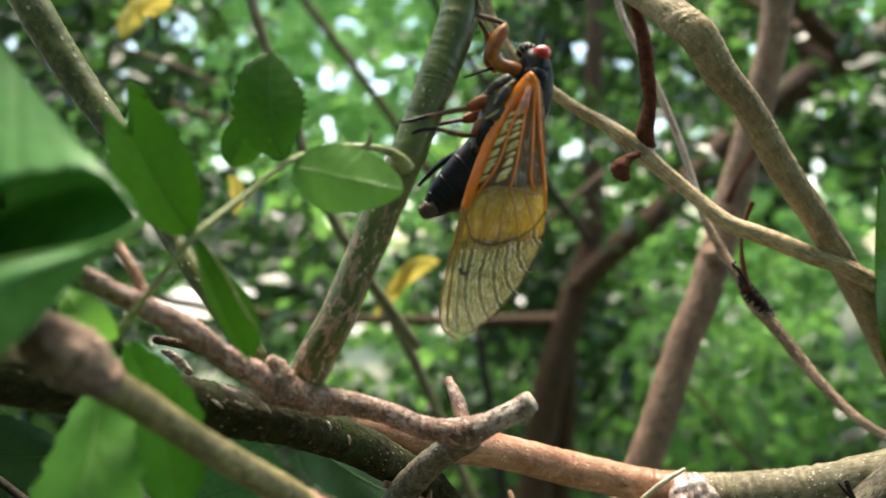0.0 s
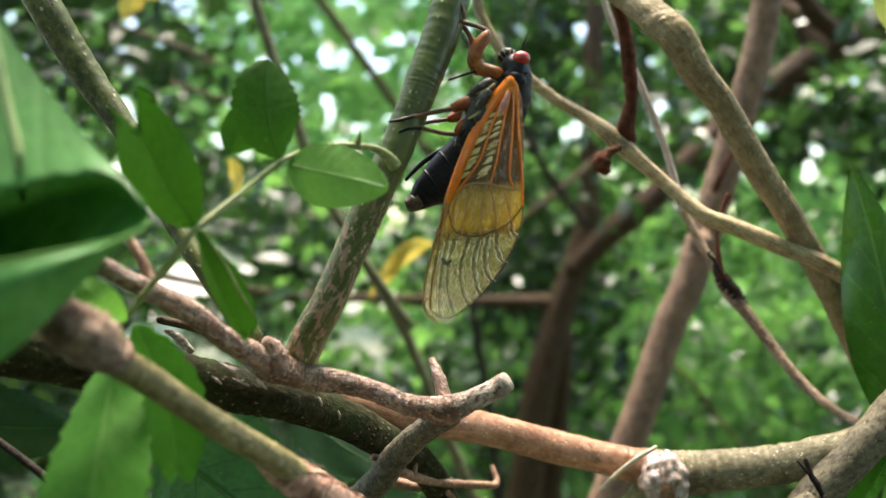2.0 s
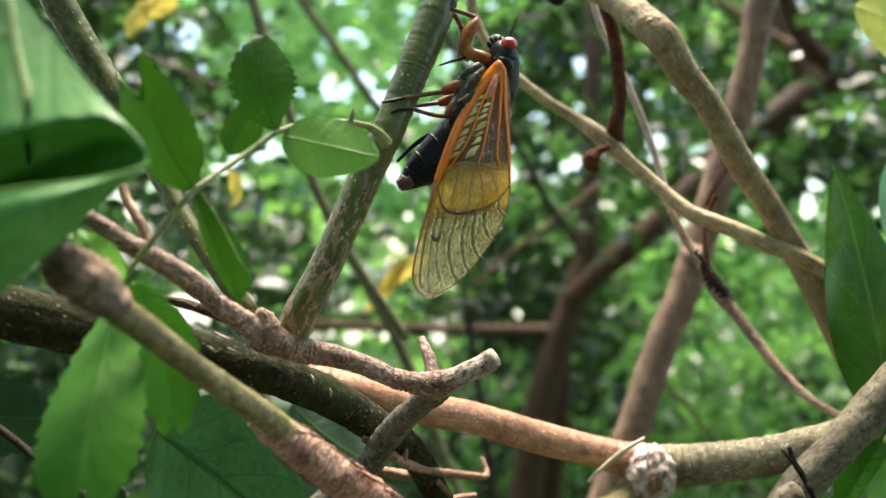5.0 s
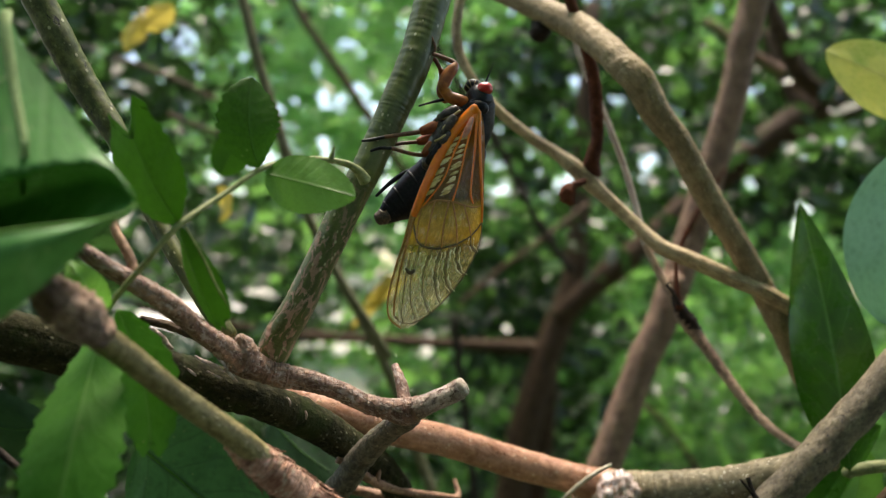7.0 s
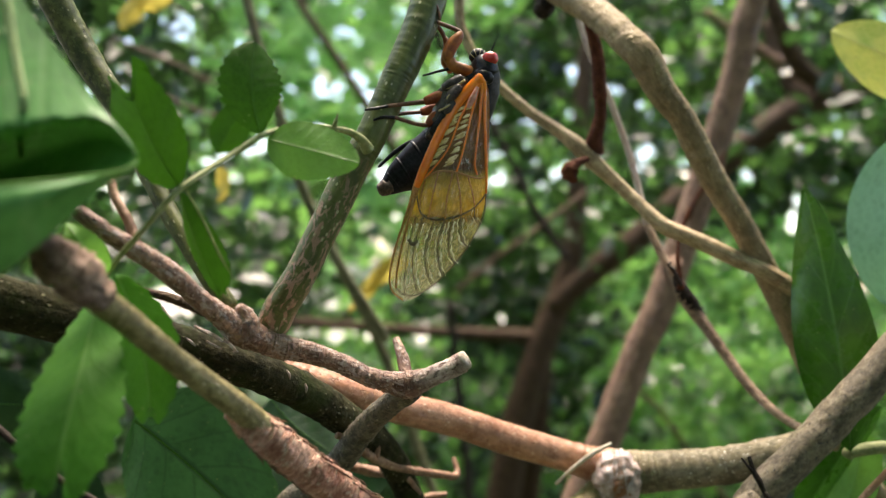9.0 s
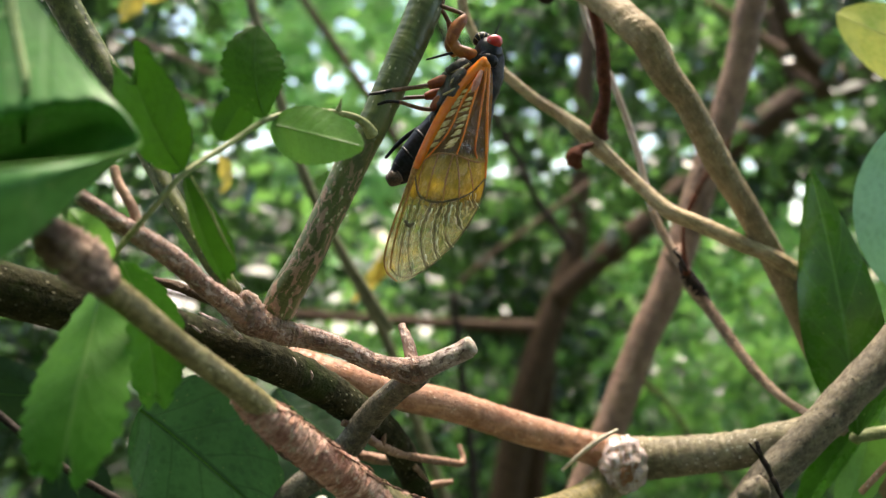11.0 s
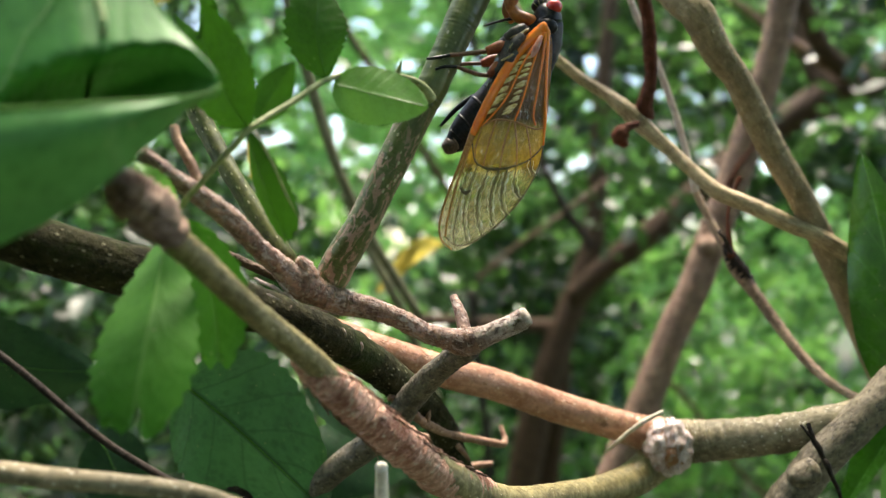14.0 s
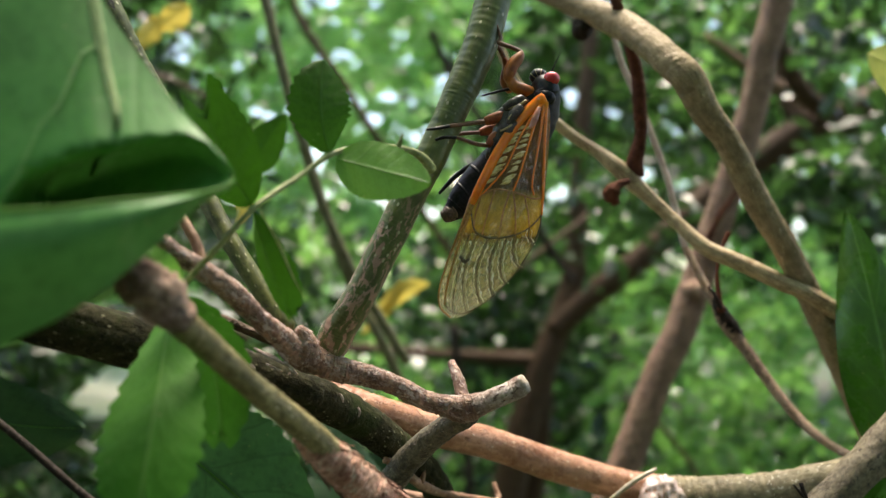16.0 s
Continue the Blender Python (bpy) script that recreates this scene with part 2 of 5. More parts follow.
bark_gray = bark("grey_olive_bark", (0.125, 0.104, 0.06), (0.31, 0.255, 0.16), (0.17, 0.127, 0.073), 0.4, dots=(0.74, 0.67, 0.53), deep=0.00008, rough=0.55, grain=0.2, flake=2, pores=1.4, fleck=0.45, sheen=0.25)
bark_knee = bark("smooth_tan_bark", (0.19, 0.14, 0.073), (0.32, 0.24, 0.135), (0.16, 0.115, 0.06), 0.36, dots=(0.4, 0.31, 0.18), deep=0.0005, rough=0.6, grain=0.4, flake=4, fleck=0.35, pores=0.8, sheen=0.2)
bark_pored = bark("olive_pored_bark", (0.125, 0.1, 0.036), (0.31, 0.255, 0.115), (0.22, 0.13, 0.06), 0.3, (0.64, 0.54, 0.35), deep=0.0003, rough=0.48, grain=0.15, fleck=0.6, pores=1.3)
bark_olive = bark("ribbed_olive_bark", (0.19, 0.125, 0.06), (0.5, 0.385, 0.22), None, dots=None, streak=12, deep=0.0004, rough=0.46, grain=0.8, fleck=0.4)
bark_speck = bark("speckled_grey_bark", (0.09, 0.07, 0.043), (0.235, 0.188, 0.12), (0.045, 0.036, 0.025), 0.385, (0.016, 0.014, 0.012), deep=0.0004, grain=0.15, pores=2.5, flake=3.4)
# Mossy bark, its tones lowered for the shade below the rolled leaf.
bark_moss = bark("mossy_bark_shade_tone", (0.01, 0.01, 0.004), (0.036, 0.034, 0.014), (0.4, 0.3, 0.24), 0.3, (0.17, 0.16, 0.1), moss=(0.022, 0.033, 0.007), rough=0.8, sheen=0.1, deep=0.0006, grain=0.3, flake=2.0)
bark_peel = bark("peeled_red_bark", (0.4, 0.155, 0.095), (0.86, 0.5, 0.365), (0.32, 0.115, 0.068), 0.34, None, streak=14, rough=0.6, deep=0.0018, grain=0.85, ringed=True)
bark_crumbled = bark("crumbled_brown_bark", (0.17, 0.1, 0.066), (0.47, 0.325, 0.235), (0.56, 0.44, 0.36), 0.38, None, deep=0.0012, flake=3, sheen=0.25)
bark_frayed = bark("frayed_brown_bark", (0.1, 0.045, 0.028), (0.3, 0.16, 0.1), None, streak=14, deep=0.001)
bark_trunk = bark("red_brown_trunk_bark", (0.14, 0.07, 0.042), (0.42, 0.25, 0.165), (0.28, 0.155, 0.1), 0.42, (0.12, 0.07, 0.045), streak=9, deep=0.0016, grain=0.9, fleck=0.5)
bark_twig = bark("pinkish_twig_bark", (0.15, 0.075, 0.045), (0.35, 0.2, 0.125), None, dots=(0.52, 0.37, 0.26))
bark_thin = bark("brown_fibrous_bark", (0.12, 0.07, 0.042), (0.44, 0.3, 0.2), (0.18, 0.09, 0.055), 0.36, dots=None, streak=14, grain=0.9, flake=2, deep=0.0008, fleck=0.5)
bark_pale = bark("pale_pinkish_bark", (0.36, 0.27, 0.225), (0.66, 0.55, 0.49), (0.3, 0.2, 0.15), 0.36, None, streak=14, grain=0.8, flake=1.5, fleck=0.3)
bark_red = bark("dark_red_twig_bark", (0.05, 0.015, 0.008), (0.125, 0.04, 0.02), (0.17, 0.085, 0.05), 0.32, None, fleck=0.5, rough=0.75, sheen=0.12)
bark_black = bark("blackened_twig_bark", (0.013, 0.01, 0.008), (0.038, 0.028, 0.022), sheen=0.1)
# Brown bark taken darker, so the colour carries the shade on the far stems.
bark_far = bark("shade_toned_bark", (0.026, 0.0125, 0.005), (0.098, 0.054, 0.026), None, streak=2, deep=0.002, fleck=0.3, sheen=0.25)
bark_farstem = bark("far_olive_stem_bark", (0.08, 0.075, 0.03), (0.16, 0.15, 0.07), None, streak=3)
crust = bark("pale_crusted_scar", (0.4, 0.27, 0.22), (0.74, 0.62, 0.6), (0.44, 0.2, 0.1), 0.44, (0.8, 0.72, 0.72), streak=8, rough=0.25, deep=0.0005, flake=1.0, pores=0.6)
straw_mat = bark("dry_straw", (0.52, 0.43, 0.31), (0.78, 0.69, 0.54), None, streak=10)
pale_wood = bark("fresh_pale_wood", (0.6, 0.55, 0.47), (0.8, 0.76, 0.68), None, streak=14)
cut_wood = bark("weathered_cut_wood", (0.26, 0.2, 0.15), (0.5, 0.43, 0.36), (0.14, 0.1, 0.07), 0.42, None, streak=16, rough=0.8)
stalk = bark("pale_green_stalk", (0.17, 0.2, 0.07), (0.3, 0.33, 0.14), (0.3, 0.22, 0.12), 0.3, None)

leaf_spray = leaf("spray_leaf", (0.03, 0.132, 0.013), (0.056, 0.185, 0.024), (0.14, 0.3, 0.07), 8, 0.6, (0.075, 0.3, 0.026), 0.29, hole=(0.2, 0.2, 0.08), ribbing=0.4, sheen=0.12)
# Shaded and lit copies of the spray leaf, the light put into the greens.
leaf_shade = leaf("spray_leaf_shade_tone", (0.017, 0.064, 0.006), (0.033, 0.102, 0.01), (0.055, 0.14, 0.025), 8, 0.55, (0.032, 0.13, 0.008), 0.26, hole=(0.16, 0.18, 0.07), ribbing=0.22, sheen=0.2)
leaf_lit = leaf("spray_leaf_lit_tone", (0.075, 0.2, 0.035), (0.12, 0.28, 0.065), (0.16, 0.33, 0.09), 9, 0.42, (0.14, 0.36, 0.05), 0.36, ribbing=0.4)
leaf_big = leaf("glossy_broad_leaf", (0.04, 0.165, 0.036), (0.07, 0.225, 0.058), (0.12, 0.27, 0.09), 5, 0.46, (0.04, 0.18, 0.025), 0.05, ribbing=0.25)
rib_dull = bark("dull_side_vein", (0.1, 0.24, 0.07), (0.15, 0.31, 0.1), None)
rib_pale = bark("pale_midrib", (0.2, 0.31, 0.11), (0.29, 0.4, 0.16), None)
# Near-black copy of the ribbed leaf, with deep shade put into its green.
leaf_rib_shaded = leaf("ribbed_leaf_shade_tone", (0.007, 0.028, 0.009), (0.014, 0.048, 0.016), (0.009, 0.034, 0.011), 9, 0.5, (0.015, 0.06, 0.014), 0.08, ribbing=0.6)
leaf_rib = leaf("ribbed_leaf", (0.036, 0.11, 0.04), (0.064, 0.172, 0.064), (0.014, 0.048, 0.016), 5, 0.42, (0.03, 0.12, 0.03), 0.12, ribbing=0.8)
leaf_lance = leaf("lance_leaf", (0.008, 0.038, 0.003), (0.022, 0.08, 0.006), (0.09, 0.22, 0.05), 6, 0.32, (0.04, 0.2, 0.012), 0.16, blotch=(0.04, 0.12, 0.012), hole=(0.12, 0.09, 0.03), ribbing=0.45)
leaf_blue = leaf("blue_green_leaf", (0.26, 0.46, 0.35), (0.31, 0.54, 0.41), (0.25, 0.44, 0.32), 7, 0.4, (0.14, 0.4, 0.18), 0.2, hole=(0.4, 0.5, 0.42), ribbing=0.3)
leaf_yellow = leaf("yellowing_leaf", (0.46, 0.5, 0.12), (0.66, 0.66, 0.2), (0.6, 0.6, 0.25), 7, 0.4, (0.6, 0.62, 0.14), 0.4, blotch=(0.2, 0.36, 0.07))
leaf_gold = leaf("small_yellow_leaf", (0.45, 0.34, 0.07), (0.6, 0.48, 0.12), (0.5, 0.42, 0.15), 5, 0.5, (0.5, 0.4, 0.08), 0.45)
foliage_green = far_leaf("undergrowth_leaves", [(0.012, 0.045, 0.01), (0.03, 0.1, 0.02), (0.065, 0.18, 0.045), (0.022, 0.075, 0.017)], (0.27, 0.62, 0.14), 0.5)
# Leaf greens darkened so that the shade is in the colour.
foliage_dark = far_leaf("shade_toned_leaves", [(0.006, 0.021, 0.006), (0.016, 0.05, 0.012), (0.011, 0.032, 0.009)], (0.05, 0.14, 0.03), 0.26)
# Greens raised so the far leaves look sunlit by colour.
foliage_light = far_leaf("sunlit_toned_leaves", [(0.08, 0.18, 0.045), (0.13, 0.27, 0.07), (0.17, 0.34, 0.12)], (0.5, 0.9, 0.36), 0.6)

earth_n = Nodes("leaf_litter")
earth_a = earth_n.noise(earth_n.place(), 14, 6, 0.65)
earth_n.bump(earth_a, 0.8, 0.02)
earth = earth_n.set(Base_Color=earth_n.mix(earth_n.span(earth_n.noise(earth_n.place(), 1.3, 4), 0.4, 0.6), earth_n.mix(earth_a, (0.02, 0.016, 0.01), (0.07, 0.05, 0.03)), earth_n.mix(earth_a, (0.012, 0.035, 0.008), (0.035, 0.08, 0.018))), Roughness=0.9)

# Pale colour for the added sheet that whitens gaps in the leaves.
bright_sheet_n = Nodes("pale_bright_sheet")
bright_sheet_a = bright_sheet_n.noise(bright_sheet_n.place(), 30, 6, 0.7)
bright_sheet_n.bump(bright_sheet_a, 0.8, 0.015)
bright_sheet = bright_sheet_n.set(Base_Color=bright_sheet_n.mix(bright_sheet_n.span(bright_sheet_n.noise(bright_sheet_n.place(), 0.8, 4), 0.35, 0.65), bright_sheet_n.mix(bright_sheet_a, (0.48, 0.45, 0.4), (0.66, 0.63, 0.57)), bright_sheet_n.mix(bright_sheet_a, (0.38, 0.35, 0.29), (0.56, 0.53, 0.46))), Roughness=0.85)

black_shell = shell("black_cuticle", (0.004, 0.004, 0.006), (0.014, 0.014, 0.018), 1800, gloss=0.4, coat=0.04)
brown_shell = shell("brown_black_cuticle", (0.02, 0.014, 0.012), (0.06, 0.045, 0.04), gloss=0.4)
orange_shell = shell("orange_leg_cuticle", (0.22, 0.05, 0.008), (0.46, 0.15, 0.025), 420, gloss=0.42, coat=0.1)
red_shell = shell("reddish_leg_cuticle", (0.2, 0.035, 0.012), (0.4, 0.1, 0.03), 700, gloss=0.45, coat=0.05)
shin_shell = shell("dark_shin_cuticle", (0.07, 0.03, 0.018), (0.2, 0.085, 0.04), gloss=0.55, coat=0)
eye_shell = shell("red_eye", (0.42, 0.015, 0.015), (0.58, 0.03, 0.025), 6000, 0.18, 0.6)
gold_shell = shell("gold_ridge", (0.28, 0.22, 0.1), (0.4, 0.32, 0.16), gloss=0.4)
vein_orange = shell("orange_vein", (0.88, 0.18, 0.006), (0.95, 0.25, 0.012), 700, gloss=0.28)
vein_amber = shell("amber_vein", (0.36, 0.15, 0.03), (0.5, 0.24, 0.06), gloss=0.4)
vein_dark = shell("dark_vein", (0.05, 0.035, 0.015), (0.11, 0.075, 0.035), gloss=0.4)
# Pale colour of the strips that draw highlights along the wing veins.
gleam_pale = shell("pale_wing_gleam", (0.6, 0.54, 0.34), (0.9, 0.86, 0.7), 1500, gloss=0.2)
wing_skin = membrane("wing_skin")
# Bright gold that paints the glints on the wing's corrugations.
glint_gold = shell("pale_gold_glint", (0.62, 0.4, 0.13), (0.92, 0.74, 0.4), 900, gloss=0.16)
pink_shell = shell("pinkish_wing_joint", (0.42, 0.13, 0.08), (0.62, 0.3, 0.22), 900, gloss=0.3)
tip_shell = shell("brown_tip_cuticle", (0.04, 0.025, 0.017), (0.12, 0.075, 0.045), gloss=0.5, coat=0)


# ---- shapes
def spline(pts, per):
    """Catmull-Rom through the points, per pieces a span."""
    p = np.array([pts[0]] + list(pts) + [pts[-1]], float)
    p[0], p[-1] = 2 * p[1] - p[2], 2 * p[-2] - p[-3]
    out = []
    for i in range(1, len(p) - 2):
        for k in range(per):
            t = k / per
            a, b, c, d = p[i - 1:i + 3]
            out.append(0.5 * (2 * b + (c - a) * t + (2 * a - 5 * b + 4 * c - d) * t * t + (3 * b - a - 3 * c + d) * t ** 3))
    out.append(p[-2])
    return np.array(out)


def sweep(bm, path, sides=14, rough=0.0, squash=1.0, ends=0.35, relief=None):
    """A tapered round rod along (x, y, z, diameter) in metres, with rounded ends and UVs in centimetres; relief adds millimetres by angle, run and place."""
    layer = bm.loops.layers.uv.verify()
    a, b = path[0].copy(), path[-1].copy()
    a[:3] += (path[0] - path[1])[:3] / max(np.linalg.norm((path[0] - path[1])[:3]), 1e-9) * a[3] * ends * 0.4
    b[:3] += (path[-1] - path[-2])[:3] / max(np.linalg.norm((path[-1] - path[-2])[:3]), 1e-9) * b[3] * ends * 0.4
    a[3], b[3] = a[3] * 0.6, b[3] * 0.6
    path = np.vstack([a, path, b])
    rings, side, run, runs = [], None, 0.0, []
    for i, q in enumerate(path):
        a, b = path[max(i - 1, 0)], path[min(i + 1, len(path) - 1)]
        d = Vector((b - a)[:3]).normalized()
        side = (d.cross(Vector((0, 1, 0))) if side is None else side - d * side.dot(d))
        side = (side if side.length > 1e-6 else d.orthogonal()).normalized()
        up = d.cross(side)
        run += np.linalg.norm((q - path[max(i - 1, 0)])[:3]) * 100
        runs.append(run)
        ring, c, w = [], Vector(q[:3]), max(q[3], 1e-6)
        for k in range(sides):
            g = 2 * math.pi * k / sides
            o = side * math.cos(g) + up * math.sin(g) * squash
            r = w / 2
            if rough:
                s = (c + o * w)
                r *= 1 + rough * (noise.noise(s * (1.1 / w)) + (0.15 if relief else 0.6) * noise.noise(s * (3.1 / w)) + (0 if relief else 0.35) * noise.noise(s * (8 / w)))
            if relief:
                r += relief(g, run, c + o * (w / 2)) / 1000
            ring.append(bm.verts.new(c + o * r))
        rings.append(ring)
    girth = [max(q[3], 1e-6) * math.pi * 100 for q in path]
    mean = sum(girth) / len(girth)
    for i, (a, b) in enumerate(zip(rings, rings[1:])):
        for k in range(sides):
            f = bm.faces.new((a[k], a[(k + 1) % sides], b[(k + 1) % sides], b[k]))
            for loop, (u, v) in zip(f.loops, ((k, i), (k + 1, i), (k + 1, i + 1), (k, i + 1))):
                loop[layer].uv = (u / sides * mean, runs[v])
    for ring in (rings[0][::-1], rings[-1]):
        f = bm.faces.new(ring)
        for k, loop in enumerate(f.loops):
            loop[layer].uv = (0.1 * math.cos(k), 0.1 * math.sin(k))


def base_of(ob):
    """Where a thing's or a part's own origin lies in the world, as nothing is turned while it is built."""
    v = Vector(ob.location)
    while ob.parent:
        ob = ob.parent
        v = v + ob.location
    return v


def part(name, bm, mat, parent=None, label="", pivot=None):
    """Links a bmesh, built in world places, as one mesh object under a thing or a part."""
    origin = Vector(pivot) if pivot is not None else (base_of(parent) if parent else Vector((0, 0, 0)))
    for v in bm.verts:
        v.co -= origin
    me = bpy.data.meshes.new(name)
    bm.normal_update()
    bm.to_mesh(me)
    bm.free()
    me.materials.append(mat)
    me.polygons.foreach_set("use_smooth", [True] * len(me.polygons))
    ob = new(name, me)
    ob.location = origin - (base_of(parent) if parent else Vector((0, 0, 0)))
    if parent:
        ob.parent = parent
    if label:
        ob["label"] = label
    return ob


def thing(name, place, label, category, group=""):
    ob = new(name)
    ob.empty_display_size = 0.01
    ob.location = place
    return tagged(ob, label, category, group)


def wrinkled(g, run, p):
    """Bark with rings and small warts, in millimetres."""
    q = p * 1000
    ring = noise.noise(Vector((math.cos(g) * 0.5, math.sin(g) * 0.5, run * 9)))
    wart = noise.noise(q * 0.9)
    return 0.055 * ring + 0.1 * noise.noise(q * 0.35) + 0.16 * max(wart - 0.25, 0) - 0.14 * max(noise.noise(q * 0.6 + Vector((9, 0, 0))) - 0.3, 0)


def grooved(g, run, p):
    """Long shallow ribs and cracks along the stem, in millimetres."""
    rib = noise.noise(Vector((math.cos(g) * 3.2, math.sin(g) * 3.2, run * 0.45)))
    crack = noise.noise(Vector((math.cos(g) * 4.5, math.sin(g) * 4.5, run * 1.3 + 7)))
    return 0.13 * rib - 0.3 * max(crack - 0.32, 0) + 0.02 * noise.noise(p * 900)


def pored(g, run, p):
    """Raised pores and faint swellings, in millimetres."""
    d, _ = noise.voronoi(Vector((math.cos(g) * 2.8, math.sin(g) * 2.8, run * 7)))
    return 0.03 * max(0.25 - d[0], 0) / 0.25 + 0.02 * noise.noise(p * 200)


def flaked(g, run, p):
    """Smooth bark with flat scales lifting here and there, in millimetres."""
    f = noise.noise(Vector((math.cos(g) * 1.6, math.sin(g) * 1.6, run * 1.6 + 3)))
    return 0.06 * min(max((f - 0.18) / 0.06, 0), 1) + 0.015 * noise.noise(p * 400)


def fibrous(g, run, p):
    """Shredded bark: close cross ridges and lifted shreds, in millimetres."""
    ridge = noise.noise(Vector((math.cos(g) * 1.2, math.sin(g) * 1.2, run * 14)))
    shred = noise.noise(Vector((math.cos(g) * 3.5, math.sin(g) * 3.5, run * 1.1)))
    return 0.16 * ridge + 0.35 * max(shred - 0.2, 0) - 0.3 * max(-shred - 0.3, 0)


def crumbled(g, run, p):
    """Torn wood: lumps and pits, in millimetres."""
    q = p * 1000
    return 0.45 * noise.noise(q * 0.42) + 0.18 * noise.noise(q * 1.1) - 0.5 * max(noise.noise(q * 0.6 + Vector((0, 4, 0))) - 0.15, 0)


def branch(name, pts, mat, parent, label="", per=8, sides=16, rough=0.06, relief=None, **kw):
    """A branch through points (x, y, z, diameter) in centimetres."""
    bm = bmesh.new()
    if relief:
        near = [i for i, q in enumerate(pts) if q[2] > -8]
        pts, far = pts[:near[-1] + 1], pts[near[-1]:]
        path = spline(pts, per * 4)
        if len(far) > 1:
            path = np.vstack([path, spline([pts[-2]] + list(far), 8)[9:]])
        sides, kw = int(sides * 2.2), {**kw, "relief": relief}
    else:
        path = spline(pts, per)
    path[:, 3] = np.maximum(path[:, 3], 0.01)
    path = np.hstack([path[:, :3] / 100, path[:, 3:] / 100])
    path[:, 2] += EYE
    sweep(bm, path, sides, rough, **kw)
    return part(name, bm, mat, parent, label)


def blade(name, spine, width, mat, parent, label="", roll=0, fold=12, droop=0.0, teeth=0, depth=0.06, widest=0.45, blunt=0.0, power=0.75, wave=0.04, pieces=30, seed=0, pivot=None, ribmat=None, bites=()):
    """A leaf along its spine (base, middle, tip, in centimetres): width in centimetres, roll about the spine, fold along the midrib in degrees, toothed rim."""
    bm = bmesh.new()
    layer = bm.loops.layers.uv.verify()
    a, b, c = (Vector(P(*p)) for p in spine)
    half, rows = 10, []
    pieces = max(pieces, teeth * 6)
    w = width / 200
    rnd = random.Random(seed)
    jags = [rnd.uniform(0.5, 1.4) for _ in range(max(teeth, 1))]
    for i in range(pieces + 1):
        s = i / pieces
        p = a * (1 - s) * (1 - 2 * s) + b * 4 * s * (1 - s) + c * s * (2 * s - 1)
        d = (a * (4 * s - 3) + b * (4 - 8 * s) + c * (4 * s - 1)).normalized()
        side = d.cross(Vector((0, 1, 0))).normalized()
        side = Matrix.Rotation(radians(roll), 3, d) @ side
        up = side.cross(d)
        k = math.log(0.5) / math.log(widest)
        r = max(math.sin(math.pi * s ** k), 0.0) ** power
        r = max(r, blunt * (s > widest), 0.015)
        if teeth:
            f, jag = (s * teeth) % 1.0, jags[int(s * teeth) % len(jags)]
            r *= 1 + depth * jag * ((f / 0.7 if f < 0.7 else (1 - f) / 0.3) - 0.5)
        row = []
        for j in range(-half, half + 1):
            v = j / half
            cut = sum(deep * max(0.0, 1 - ((v - at) / wide) ** 2) for at, wide, deep in bites)
            if cut:
                z = s * (1 - cut)
                p = a * (1 - z) * (1 - 2 * z) + b * 4 * z * (1 - z) + c * z * (2 * z - 1)
            else:
                p = a * (1 - s) * (1 - 2 * s) + b * 4 * s * (1 - s) + c * s * (2 * s - 1)
            q = p + side * (v * w * r * math.cos(radians(fold))) + up * (abs(v) * w * r * math.sin(radians(fold)) - droop * v * v * w + 0.004 * w * math.sin(2 * math.pi * (s * 8 - 0.9 * abs(v))) * min(1, 3 * abs(v)))
            q = q + up * (wave * w * math.sin(9 * s + 2.5 * v + seed) * abs(v))
            if blunt and s > 0.93:
                q = q - d * (0.22 * w * math.cos(3.0 * v) ** 2)
            row.append(bm.verts.new(q))
        rows.append(row)
    for i in range(pieces):
        for j in range(2 * half):
            f = bm.faces.new((rows[i][j], rows[i][j + 1], rows[i + 1][j + 1], rows[i + 1][j]))
            for loop, (x, y) in zip(f.loops, ((j, i), (j + 1, i), (j + 1, i + 1), (j, i + 1))):
                loop[layer].uv = (x / half - 1, y / pieces)
    ob = part(name, bm, mat, parent, label, pivot)
    rib = bmesh.new()
    path = []
    for i in range(0, pieces + 1, 3):
        s = i / pieces
        p = a * (1 - s) * (1 - 2 * s) + b * 4 * s * (1 - s) + c * s * (2 * s - 1)
        path.append((*p, max(0.016 * w * 2 * (1 - 0.8 * s), 0.00006)))
    sweep(rib, np.array(path), 6)
    part("midrib", rib, ribmat or mat, ob)
    return ob


# ---- ground
bm = bmesh.new()
bmesh.ops.create_grid(bm, x_segments=40, y_segments=40, size=400)
ground = part("ground", bm, earth)
tagged(ground, "woodland floor of brown leaf litter and low green growth", "ground", kind="structure")

# ---- an added pale sheet on the ground, for white gaps behind the thicket
bm = bmesh.new()
edges = []
for k in range(41):
    x = -16 + 20 * k / 40
    edges.append([bm.verts.new((x, y + 0.5 * noise.noise(Vector((x * 0.6, y, 0))), 0.01 + 0.02 * noise.noise(Vector((x, y, 5))) ** 2)) for y in (6.6, 10, 14, 19, 25)])
for a, b in zip(edges, edges[1:]):
    for k in range(4):
        bm.faces.new((a[k], b[k], b[k + 1], a[k + 1]))
tagged(part("path", bm, bright_sheet), "added pale ground sheet for bright gaps behind the thicket", "path", kind="structure")

# ---- the mossy shrub whose green cane carries the cicada
rose = thing("wild_shrub", P(0, 13, -119), "wild shrub with mossy stem, green cane and broken brown stub", "shrub")
